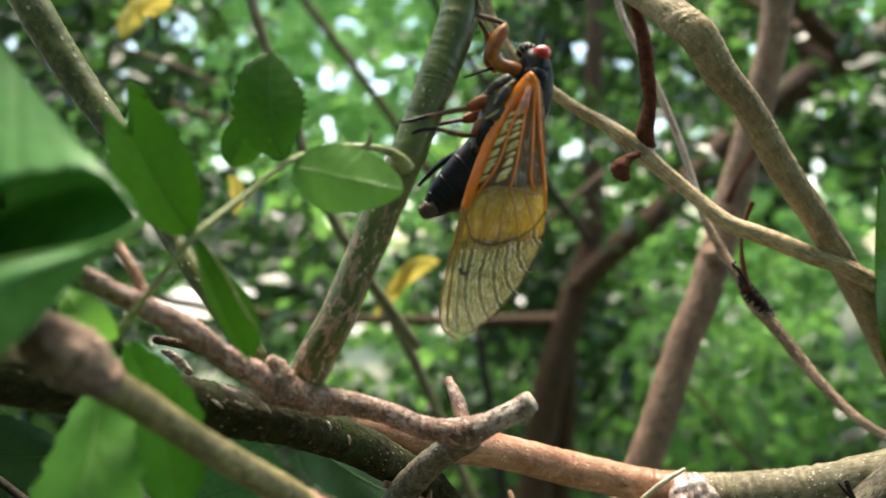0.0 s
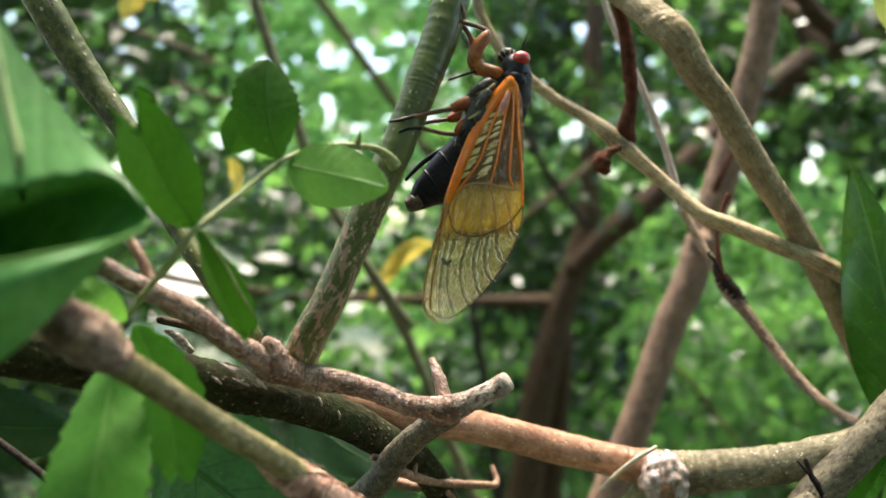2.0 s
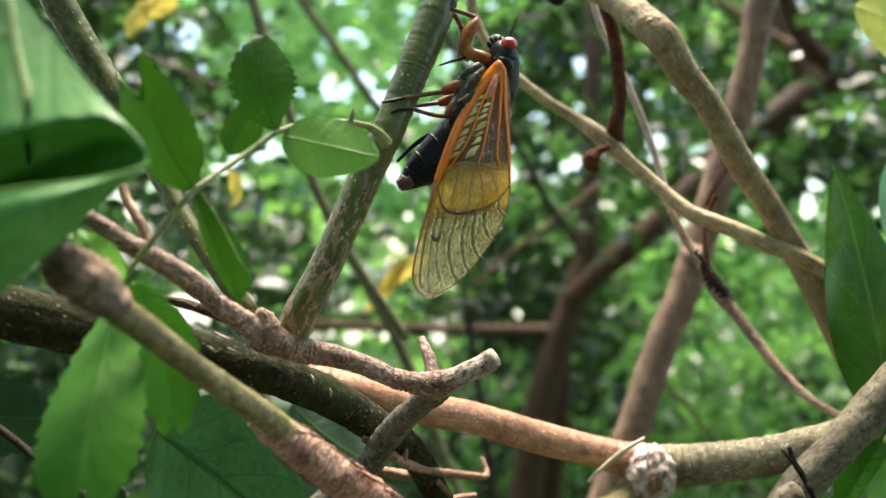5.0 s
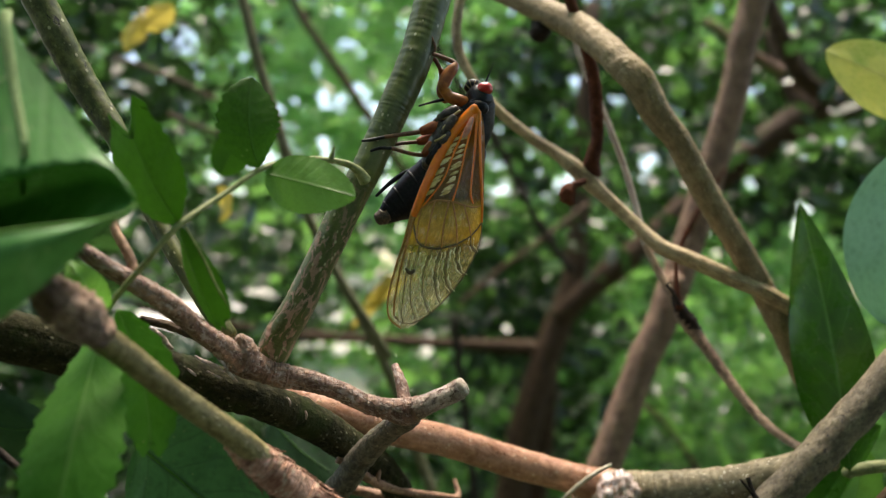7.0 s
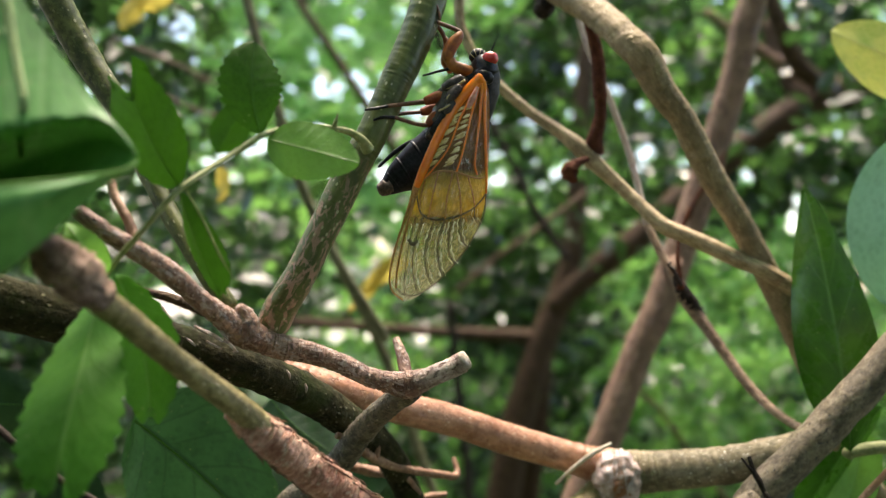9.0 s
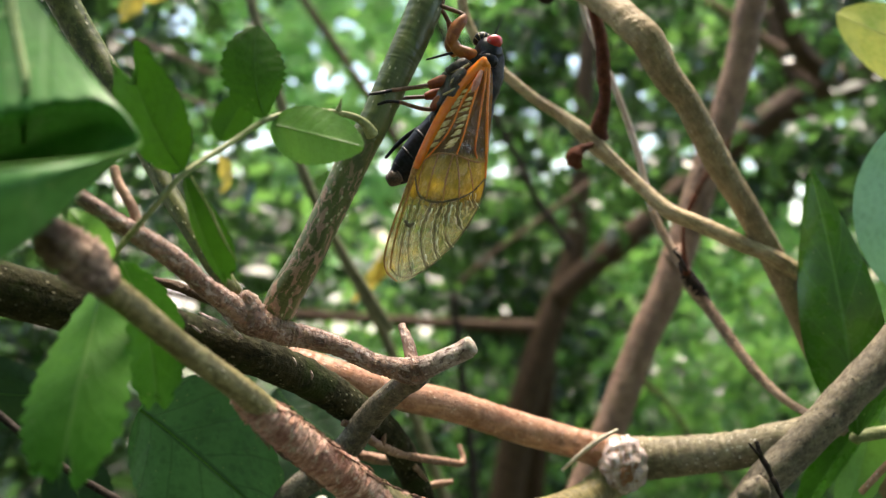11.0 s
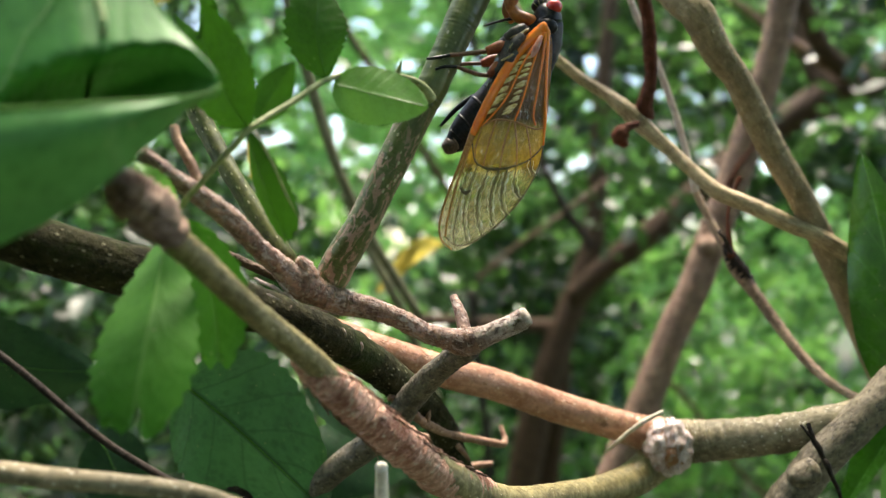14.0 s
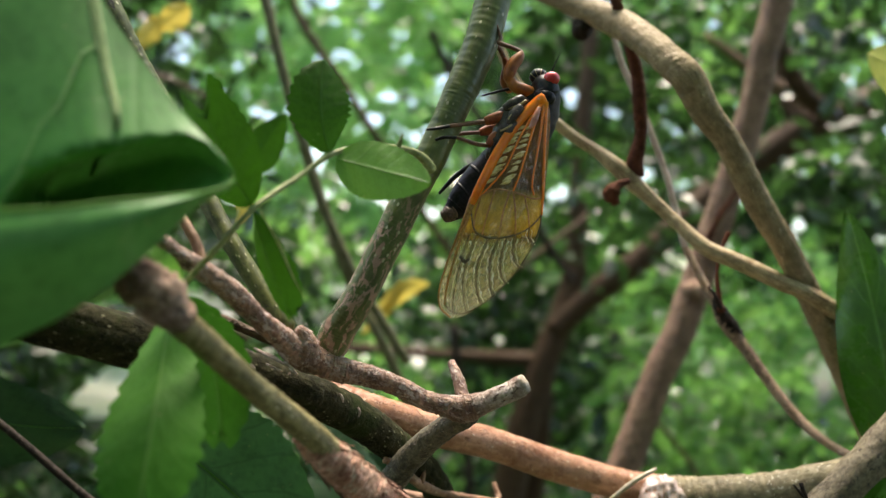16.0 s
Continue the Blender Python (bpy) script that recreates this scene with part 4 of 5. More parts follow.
branch("hook", [(6.20, 17.30, -0.76, 0.10), (5.98, 17.20, -0.44, 0.09), (5.83, 17.10, -0.32, 0.06), (5.89, 17.10, -0.25, 0.04)], bark_black, thin, "dead curled bract", sides=8, rough=0.2)
branch("spur", [(6.21, 17.35, -0.83, 0.20), (6.13, 17.40, -0.30, 0.11), (6.14, 17.50, 0.21, 0.08), (6.26, 17.60, 0.61, 0.08), (6.39, 17.60, 0.97, 0.12)], bark_red, thin, "black dead spur", sides=8, rough=0.3)

# ---- upright stems further back
pole = thing("sapling", P(-6, 34, -119), "slanting reddish brown sapling trunk", "sapling")
branch("trunk", [(13.19, 30.50, 14.60, 1.08), (12.51, 31.00, 10.35, 1.12), (12.27, 31.11, 9.26, 1.12), (12.02, 31.33, 7.08, 1.11), (11.11, 31.78, 2.96, 1.19), (9.87, 32.01, -1.48, 1.26), (9.14, 32.11, -3.33, 1.24), (8.50, 32.21, -5.40, 1.26), (7.94, 32.29, -7.24, 1.31), (6.98, 32.42, -10.02, 1.36), (5.84, 32.60, -13.51, 1.44), (4.21, 32.89, -19.28, 1.44), (3.12, 33.09, -37.13, 1.44), (-6.88, 34.09, -79.06, 1.51), (-16.88, 35.09, -121.00, 1.65)], bark_trunk, pole, per=8, sides=24, rough=0.05)
branch("twig", [(10.43, 31.20, 1.71, 0.26), (10.75, 30.90, 2.65, 0.20), (11.25, 30.80, 3.48, 0.15), (11.71, 30.80, 4.29, 0.11)], bark_red, pole, "thin side twig", sides=8)
branch("knot", [(10.17, 31.40, -0.11, 0.66), (9.81, 30.90, -0.26, 0.87), (9.61, 30.80, -0.40, 0.48)], bark_trunk, pole, sides=14, rough=0.2)
tree = thing("forked_tree", P(5, 150, -119), "dark forked tree in the shade", "tree")
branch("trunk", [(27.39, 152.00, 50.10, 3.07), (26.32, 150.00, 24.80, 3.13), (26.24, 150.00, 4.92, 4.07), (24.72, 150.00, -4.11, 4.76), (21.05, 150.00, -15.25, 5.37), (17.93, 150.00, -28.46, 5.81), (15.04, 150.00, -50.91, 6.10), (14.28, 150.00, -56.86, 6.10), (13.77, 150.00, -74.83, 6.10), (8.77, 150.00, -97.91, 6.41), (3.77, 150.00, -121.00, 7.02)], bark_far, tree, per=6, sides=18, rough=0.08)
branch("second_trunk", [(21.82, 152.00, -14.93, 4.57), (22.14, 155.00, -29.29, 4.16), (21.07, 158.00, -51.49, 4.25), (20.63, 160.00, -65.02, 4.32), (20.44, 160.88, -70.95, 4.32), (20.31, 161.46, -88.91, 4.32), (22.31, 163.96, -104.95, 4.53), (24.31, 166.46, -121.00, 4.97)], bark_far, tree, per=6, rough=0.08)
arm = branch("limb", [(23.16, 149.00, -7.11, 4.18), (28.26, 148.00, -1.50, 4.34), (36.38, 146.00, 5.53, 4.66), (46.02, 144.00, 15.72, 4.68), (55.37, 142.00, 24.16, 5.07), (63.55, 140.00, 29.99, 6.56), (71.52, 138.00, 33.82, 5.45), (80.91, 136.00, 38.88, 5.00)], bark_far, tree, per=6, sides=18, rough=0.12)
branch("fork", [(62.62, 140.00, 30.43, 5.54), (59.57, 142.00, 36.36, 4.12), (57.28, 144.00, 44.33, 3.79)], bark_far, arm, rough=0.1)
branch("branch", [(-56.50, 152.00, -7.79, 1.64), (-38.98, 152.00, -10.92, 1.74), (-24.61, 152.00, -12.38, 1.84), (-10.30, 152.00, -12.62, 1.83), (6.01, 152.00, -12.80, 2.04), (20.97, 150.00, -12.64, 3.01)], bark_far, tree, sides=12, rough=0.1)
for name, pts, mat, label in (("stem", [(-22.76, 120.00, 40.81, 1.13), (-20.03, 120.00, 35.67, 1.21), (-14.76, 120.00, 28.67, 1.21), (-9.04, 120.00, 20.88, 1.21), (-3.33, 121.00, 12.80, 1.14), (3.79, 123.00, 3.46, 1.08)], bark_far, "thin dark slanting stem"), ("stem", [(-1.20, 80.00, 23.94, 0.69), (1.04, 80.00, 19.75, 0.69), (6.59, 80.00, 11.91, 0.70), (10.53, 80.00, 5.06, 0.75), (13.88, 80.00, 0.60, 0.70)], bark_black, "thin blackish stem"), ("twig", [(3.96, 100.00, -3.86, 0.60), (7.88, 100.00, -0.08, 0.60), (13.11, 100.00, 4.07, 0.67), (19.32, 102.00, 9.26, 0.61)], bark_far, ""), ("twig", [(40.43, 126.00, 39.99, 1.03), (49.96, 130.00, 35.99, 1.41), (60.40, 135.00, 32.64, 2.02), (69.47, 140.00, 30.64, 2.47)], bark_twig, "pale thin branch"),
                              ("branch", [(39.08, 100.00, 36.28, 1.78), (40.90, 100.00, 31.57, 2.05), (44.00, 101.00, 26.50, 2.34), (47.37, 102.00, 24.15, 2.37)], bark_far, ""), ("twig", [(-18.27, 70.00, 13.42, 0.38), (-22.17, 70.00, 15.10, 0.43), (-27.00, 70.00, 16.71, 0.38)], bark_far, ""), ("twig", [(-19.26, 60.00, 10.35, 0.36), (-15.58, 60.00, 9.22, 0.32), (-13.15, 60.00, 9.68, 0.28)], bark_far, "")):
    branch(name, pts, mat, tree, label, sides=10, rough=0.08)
for pts, mat, label in (([(3.04, 90.00, -4.74, 0.85), (4.33, 90.00, -12.60, 0.85), (5.93, 90.00, -22.33, 0.85), (6.78, 90.00, -30.90, 0.91), (7.36, 90.00, -36.87, 0.91), (7.75, 90.00, -54.85, 0.91), (8.25, 91.00, -87.93, 0.96), (8.75, 92.00, -121.00, 1.05)], bark_black, "thin blackish upright stem in the shade"), ([(-9.49, 15.00, -2.95, 0.13), (-8.50, 15.00, -3.61, 0.14), (-7.83, 15.00, -4.08, 0.15), (-6.38, 15.00, -5.15, 0.15), (-4.78, 15.00, -5.98, 0.15), (-3.18, 15.00, -6.75, 0.15), (-1.20, 16.50, -16.00, 0.16), (0.80, 17.00, -40.00, 0.18), (1.80, 18.00, -121.00, 0.22)], bark_black, "thin dark slanting stem in the shade"), ([(14.43, 60.00, -7.85, 0.28), (17.74, 60.00, -10.20, 0.32), (20.69, 60.00, -13.79, 0.28), (22.80, 60.00, -16.18, 0.24), (26.76, 60.00, -20.68, 0.24), (29.41, 60.00, -37.69, 0.24), (29.91, 61.00, -79.34, 0.26), (30.41, 62.00, -121.00, 0.28)], bark_far, "thin brown twig in the undergrowth")):
    tagged(branch("thin_stem", pts, mat, None, sides=10, rough=0.08), label, "stem", "thin stems")
for pts, spikes in (([(-0.91, 13.30, -3.67, 0.12), (-0.60, 13.60, -3.88, 0.15), (-0.31, 14.20, -4.24, 0.18), (0.26, 15.00, -4.60, 0.16), (0.89, 15.60, -4.82, 0.16), (1.34, 16.00, -4.92, 0.14), (1.27, 16.20, -4.61, 0.09)], ([(-0.24, 14.20, -4.22, 0.11), (-0.22, 14.20, -4.02, 0.08), (-0.24, 14.20, -3.87, 0.04)],)), ([(-1.03, 15.50, -4.70, 0.18), (-0.35, 15.50, -4.81, 0.22), (0.27, 15.20, -4.80, 0.15), (0.62, 15.20, -5.12, 0.06)], ()), ([(0.29, 17.00, -5.84, 0.19), (0.77, 17.00, -5.68, 0.17), (1.19, 17.00, -5.59, 0.12)], ())):
    dry = branch("dry_twig", pts, bark_twig, None, sides=10, rough=0.2)
    tagged(dry, "dry pinkish thorny twig among the branches", "twig", "dry twigs")
    for q in spikes:
        branch("thorn", q, bark_twig, dry, sides=8)
tagged(branch("low_branch", [(-5.85, 8.00, -3.77, 0.25), (-4.31, 8.00, -3.88, 0.24), (-3.51, 8.00, -3.90, 0.22), (-2.59, 8.05, -4.00, 0.21), (-1.35, 8.20, -4.43, 0.20)], bark_gray, None), "grey-green branch low in front", "branch")
snapped = branch("snapped_twig", [(-0.68, 9.10, -4.65, 0.18), (-0.70, 9.00, -4.13, 0.17), (-0.72, 8.95, -3.79, 0.14)], straw_mat, None)
tagged(snapped, "upright snapped pale twig with white broken end", "twig")
branch("broken_end", [(-0.72, 8.95, -3.83, 0.14), (-0.72, 8.95, -3.77, 0.15), (-0.72, 8.95, -3.74, 0.12)], pale_wood, snapped, "white broken end", sides=12, rough=0.15)
tagged(branch("orange_stem", [(10.03, 14.20, -3.21, 0.14), (9.30, 14.20, -4.02, 0.13), (8.76, 14.30, -4.73, 0.13)], bark_wood, None, sides=8), "thin orange stem beside the limb", "twig")


# ---- the rolled leaf close by
def rolled_leaf():
    """A broad leaf rolled under along its lower rim: the back runs down, turns at the fold and comes up in front."""
    bm = bmesh.new()
    layer = bm.loops.layers.uv.verify()
    rows, n, m = [], 72, 80
    tip, root = np.array([(-2.17, 6.05, 0.20)][0]), np.array([(-5.30, 5.20, 0.07)][0])
    top, fold, rim = (spline(q, 14) for q in ([(-6.86, 6.60, 2.53), (-5.64, 6.80, 3.15), (-4.27, 6.80, 2.67), (-3.56, 6.65, 1.74), (-3.07, 6.50, 1.16), (-2.56, 6.30, 0.64), (-2.30, 6.15, 0.40), (-2.17, 6.05, 0.25)], [(-5.45, 5.30, -1.52), (-4.41, 5.50, -1.58), (-3.61, 5.70, -1.20), (-3.11, 5.80, -0.82), (-2.75, 5.90, -0.44), (-2.42, 6.00, -0.05), (-2.23, 6.02, 0.07), (-2.16, 6.05, 0.16)], [(-5.21, 4.90, -0.01), (-4.18, 5.05, -0.28), (-3.43, 5.25, -0.22), (-2.99, 5.45, -0.12), (-2.66, 5.65, -0.04), (-2.33, 5.80, 0.04), (-2.21, 5.93, 0.11), (-2.16, 6.04, 0.19)]))
    for i in range(n + 1):
        s = i / n
        a, b, c = (np.array([np.interp(s, np.linspace(0, 1, len(q)), q[:, k]) for k in range(3)]) for q in (top, fold, rim))
        row = []
        for j in range(m + 1):
            t = j / m
            if t < 0.6:
                u = t / 0.6
                q = a + (b - a) * u
                edge = min(max(0.64 - (s - 0.29) * 0.9 - max(s - 0.6, 0), 0.06), 0.9)
                w = max(u - edge, 0) / (1 - edge)
                deep = min(max((s - 0.23) / 0.14, 0), 1) * min(np.linalg.norm(b - a) / 2.6, 1.2) * (1 + 0.06 * math.sin(7 * s + 3 * u))
                lean = 0.2 * deep
                q *= 1 + (3.4 * math.sin(math.pi * w ** 0.45) * (1 - 0.4 * w) * deep - lean * (1 - w) ** 3 if w > 0 else -lean * (u / edge) ** 1.3) / np.linalg.norm(q)
            else:
                u = (t - 0.6) / 0.4
                q = b + (c - b) * u
                q[1] -= 0.3 * math.sin(math.pi * u ** 1.3) * (1 - s) ** 0.5
            row.append(bm.verts.new(P(*q)))
        rows.append(row)
    for i in range(n):
        for j in range(m):
            f = bm.faces.new((rows[i][j], rows[i][j + 1], rows[i + 1][j + 1], rows[i + 1][j]))
            for loop, (x, y) in zip(f.loops, ((j, i), (j + 1, i), (j + 1, i + 1), (j, i + 1))):
                loop[layer].uv = ((y / n - 0.5) * 3.0, x / m)
    sprig = thing("broad_leaf", P(-6, 6, 0), "large glossy green leaf rolled under at its rim", "leaf")
    spine = [rows[round(n * (0.37 + 0.3 * j / m))][j].co.copy() for j in range(0, int(m * 0.38), 3)]
    side = [rows[round(n * (0.39 - 0.48 * j / m))][8 + j].co.copy() for j in range(0, 30, 3)]
    lf = part("lamina", bm, leaf_big, sprig, "glossy rolled leaf blade")
    bm = bmesh.new()
    sweep(bm, np.array([(*(c + Vector((0, -0.0005, 0.0002))), 0.0012 - 0.0007 * k / len(spine)) for k, c in enumerate(spine)]), 8, 0.05, 0.25)
    part("midrib", bm, rib_pale, lf, "pale green midrib")
    bm = bmesh.new()
    sweep(bm, np.array([(*(c + Vector((0, -0.0002, 0.0001))), 0.00035 - 0.0002 * k / len(side)) for k, c in enumerate(side)]), 8, 0.05, 0.25)
    part("side_vein", bm, rib_dull, lf, "pale side vein")
    branch("leaf_stalk", [(*root, 0.16), (*(root + np.array((-1.5, 1.2, -0.5))), 0.16), (*(root + np.array((-3, 3.6, -1.2))), 0.2), (-10.5, 10.5, -8.0, 0.3), (-12.5, 13.0, -40.0, 0.4), (-13.0, 14.0, -121.0, 0.6)], stalk, sprig)
    bm = bmesh.new()
    e = spline([(-5.21, 4.90, -0.01), (-4.18, 5.05, -0.28), (-3.43, 5.25, -0.22), (-2.99, 5.45, -0.12), (-2.66, 5.65, -0.04), (-2.33, 5.80, 0.04), (-2.21, 5.93, 0.11), (-2.16, 6.04, 0.19)], 10)
    sweep(bm, np.array([(*P(*q), 0.00035) for q in e]), 6)
    part("rim", bm, leaf_spray, lf, "paler leaf rim")


rolled_leaf()

# ---- leaves beside the limb
sprig = thing("leafy_sprig", P(11, 15.5, -6), "leafy green sprig beside the grey limb", "sprig")
branch("stalk", [(11.45, 15.30, -4.88, 0.27), (10.31, 15.40, -3.83, 0.27), (9.28, 15.40, -3.88, 0.25), (9.17, 15.40, -4.00, 0.20)], stalk, sprig, sides=10)
branch("stem", [(13.80, 16.50, -121.00, 0.60), (12.60, 15.90, -40.00, 0.45), (11.60, 15.40, -10.00, 0.30), (11.39, 15.40, -4.68, 0.27), (11.56, 15.80, -0.34, 0.26), (11.16, 16.00, 3.20, 0.24), (11.37, 18.20, 7.24, 0.24)], stalk, sprig, sides=10)
blade("leaf", [(9.02, 15.00, -3.81), (8.64, 15.20, -1.17), (8.39, 16.30, 1.56)], 1.72, leaf_lance, sprig, "long pointed dark green leaf", roll=-18, fold=24, widest=0.4, power=0.85, pieces=36, seed=11, wave=0.06)
blade("leaf", [(11.17, 15.80, 2.93), (10.51, 15.80, 1.01), (10.42, 16.00, -1.00)], 2.5, leaf_blue, sprig, "pale blue-green leaf", roll=15, fold=6, widest=0.48, power=0.55, seed=12)
blade("leaf", [(13.20, 18.30, 4.20), (11.24, 18.00, 4.78), (9.60, 18.00, 5.39)], 1.9, leaf_yellow, sprig, "yellowing blotched leaf", roll=12, fold=8, widest=0.5, power=0.6, seed=13)
blade("leaf", [(10.24, 16.20, -3.06), (9.34, 16.20, -4.30), (8.39, 16.30, -6.04)], 1.15, leaf_lance, sprig, "fresh green leaf with a folded blade", roll=-20, fold=18, widest=0.45, seed=14, teeth=10, depth=0.06)
blade("leaf", [(10.03, 16.60, -3.63), (9.96, 16.60, -4.72), (9.42, 16.60, -6.19)], 1.0, leaf_lit, sprig, "fresh green leaf", roll=30, fold=14, widest=0.45, seed=15, teeth=10, depth=0.06)

# ---- big leaves low down, most darkened for shade, and odd leaves behind
for spine, width, roll, seed, mat in (([(-4.88, 14.60, -3.87), (-3.76, 14.60, -4.68), (-2.09, 14.80, -6.16)], 2.9, 8, 21, leaf_rib), ([(-12.22, 17.00, -3.50), (-9.86, 17.00, -4.05), (-7.46, 17.00, -4.12)], 2.2, 10, 22, leaf_rib_shaded), ([(-7.66, 17.50, -5.59), (-7.12, 17.50, -6.39), (-6.81, 17.50, -7.87)], 1.5, -10, 25, leaf_rib_shaded), ([(-3.09, 19.00, -4.04), (-2.22, 19.00, -4.88), (-0.81, 19.00, -5.62)], 1.3, -30, 23, leaf_rib_shaded), ([(-0.10, 22.00, -5.84), (-2.23, 22.00, -6.73), (-4.36, 22.00, -7.62)], 2.4, 20, 24, leaf_rib_shaded)):
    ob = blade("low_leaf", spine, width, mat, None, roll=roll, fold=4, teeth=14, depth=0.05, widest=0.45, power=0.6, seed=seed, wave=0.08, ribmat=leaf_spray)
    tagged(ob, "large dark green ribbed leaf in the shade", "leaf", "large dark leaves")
for pts, mat, leaves in (([(-4.95, 39.00, 1.45, 0.43), (-3.83, 40.00, -0.92, 0.50), (-2.46, 40.00, -3.19, 0.52), (-1.26, 41.00, -5.59, 0.51), (0.71, 42.00, -10.50, 0.52), (2.58, 43.00, -15.04, 0.53), (4.83, 44.20, -20.48, 0.53), (6.32, 44.99, -38.10, 0.53), (7.32, 46.99, -79.55, 0.56), (8.32, 48.99, -121.00, 0.61)], bark_farstem, (([(-1.37, 40.00, -0.56), (-2.26, 40.00, -1.80), (-3.30, 40.50, -3.27)], 0.8, 10, 31), ([(-2.43, 40.00, -2.24), (-1.35, 40.00, -1.00), (-0.14, 40.00, -0.58)], 1.0, 20, 32))), ([(-6.93, 28.00, 10.15, 0.34), (-6.43, 28.00, 8.58, 0.36), (-5.75, 28.00, 6.43, 0.35), (-4.75, 28.30, 3.56, 0.38), (-3.96, 28.60, 1.55, 0.36), (-2.74, 29.00, -0.68, 0.34), (-0.87, 30.00, -3.47, 0.35)], bark_farstem, (([(-12.96, 36.00, 10.58), (-13.33, 36.00, 9.68), (-13.68, 36.00, 8.98)], 1.1, 10, 33), ([(-11.63, 36.00, 11.17), (-12.21, 36.00, 10.50), (-12.92, 36.00, 9.96)], 1.2, -20, 34), ([(-7.61, 30.00, 2.57), (-7.29, 30.00, 1.96), (-7.44, 30.00, 1.24)], 0.7, 30, 35)))):
    q = pts[-1]
    stem = thing("yellow_leaved_shrub", P(q[0], q[1], q[2]), "thin olive green shrub with small yellow leaves", "shrub", "thin shrubs")
    branch("stem", pts, mat, stem, sides=10, rough=0.08)
    for spine, width, roll, seed in leaves:
        blade("leaf", spine, width, leaf_gold, stem, "small yellow leaf", roll=roll, fold=15, teeth=5, depth=0.15, widest=0.45, seed=seed, wave=0.15)
tagged(blade("green_leaf", [(-4.99, 20.00, 1.93), (-4.68, 20.00, 2.60), (-4.16, 20.00, 3.50)], 1.0, leaf_shade, None, roll=10, seed=41), "small green leaf in the shade", "leaf")


# ---- the cicada
def limb(name, pts, mat, parent, label="", per=6, sides=12, squash=1.0, rough=0.0, pivot=None):
    """A limb or body part through points (right, up, away, thickness) in millimetres."""
    bm = bmesh.new()
    path = spline(pts, per)
    path = np.array([(*C(*q[:3]), max(q[3], 0.02) / 1000) for q in path])
    sweep(bm, path, sides, rough, squash)
    return part(name, bm, mat, parent, label, pivot)


cicada = thing("cicada", SHOULDER, "black cicada with red eyes and orange-veined wings on green cane", "cicada")
HIP = C(-4.6, -7.6, 2)
thorax = limb("thorax", [(0.67, 3.01, 1.20, 3.85), (0.42, 1.67, 1.60, 5.52), (-0.59, -1.00, 2.20, 7.03), (-2.01, -3.93, 2.40, 7.03), (-3.68, -6.19, 2.20, 5.86), (-4.60, -7.53, 2.00, 5.02)], black_shell, cicada, "glossy black thorax", per=8, sides=24, squash=0.75, rough=0.05)
limb("underside", [(-2.34, 0.50, 0.70, 2.51), (-3.93, -1.42, 0.50, 3.35), (-5.19, -3.93, 0.60, 3.51), (-6.53, -6.53, 0.90, 2.85), (-7.53, -8.03, 1.30, 1.67)], brown_shell, cicada, "rough brown-black underside", per=6, sides=18, rough=0.25)
abdomen = limb("abdomen", [(-1.17, -3.93, 3.00, 6.70), (-2.93, -7.03, 3.20, 8.37), (-5.69, -9.88, 3.20, 8.87), (-8.70, -11.72, 2.80, 7.70), (-11.72, -13.47, 2.40, 5.19), (-13.39, -14.73, 2.20, 3.35), (-14.56, -15.40, 2.10, 2.18)], black_shell, cicada, "black tapering abdomen", per=8, sides=24, squash=0.6, pivot=HIP)
for k in range(1, 6):
    s = k / 6
    a = spline([(-1.17, -3.93, 3.00, 6.70), (-2.93, -7.03, 3.20, 8.37), (-5.69, -9.88, 3.20, 8.87), (-8.70, -11.72, 2.80, 7.70), (-11.72, -13.47, 2.40, 5.19), (-13.39, -14.73, 2.20, 3.35), (-14.56, -15.40, 2.10, 2.18)], 8)
    q = a[int(s * (len(a) - 6)) + 2]
    e = a[int(s * (len(a) - 6)) + 3]
    bm = bmesh.new()
    sweep(bm, np.array([(*C(*q[:3]), (q[3] + 0.004) / 1000), (*C(*((q + e) / 2)[:3]), (q[3] + 0.015) / 1000), (*C(*e[:3]), (e[3] + 0.004) / 1000)]), 24, 0, 0.6, 0.1)
    part("segment", bm, black_shell, abdomen)
limb("abdomen_tip", [(-13.39, -14.90, 2.00, 2.51), (-14.23, -15.32, 1.90, 2.43), (-15.06, -15.65, 1.90, 1.84)], tip_shell, abdomen, "brown worn tip", sides=16, squash=0.7, rough=0.2)
limb("ovipositor", [(-7.36, -7.20, 3.20, 0.6), (-10.46, -8.25, 3.60, 0.75), (-12.97, -9.80, 4.00, 0.7), (-15.32, -11.88, 4.40, 0.45)], black_shell, abdomen, sides=8)
limb("wing_joint", [(-0.59, -1.00, -2.00, 0.50), (-1.00, -2.01, -2.30, 0.84), (-1.51, -3.18, -2.40, 0.92), (-2.01, -4.02, -2.30, 0.42)], pink_shell, cicada, "pinkish wing joint", sides=12, squash=0.6, rough=0.15)
limb("shoulder_plate", [(-0.67, 1.34, -0.20, 1.34), (0.50, 0.84, -1.00, 2.18), (1.51, 0.33, -0.60, 1.51)], black_shell, cicada, "black shoulder plate", sides=16, rough=0.08)
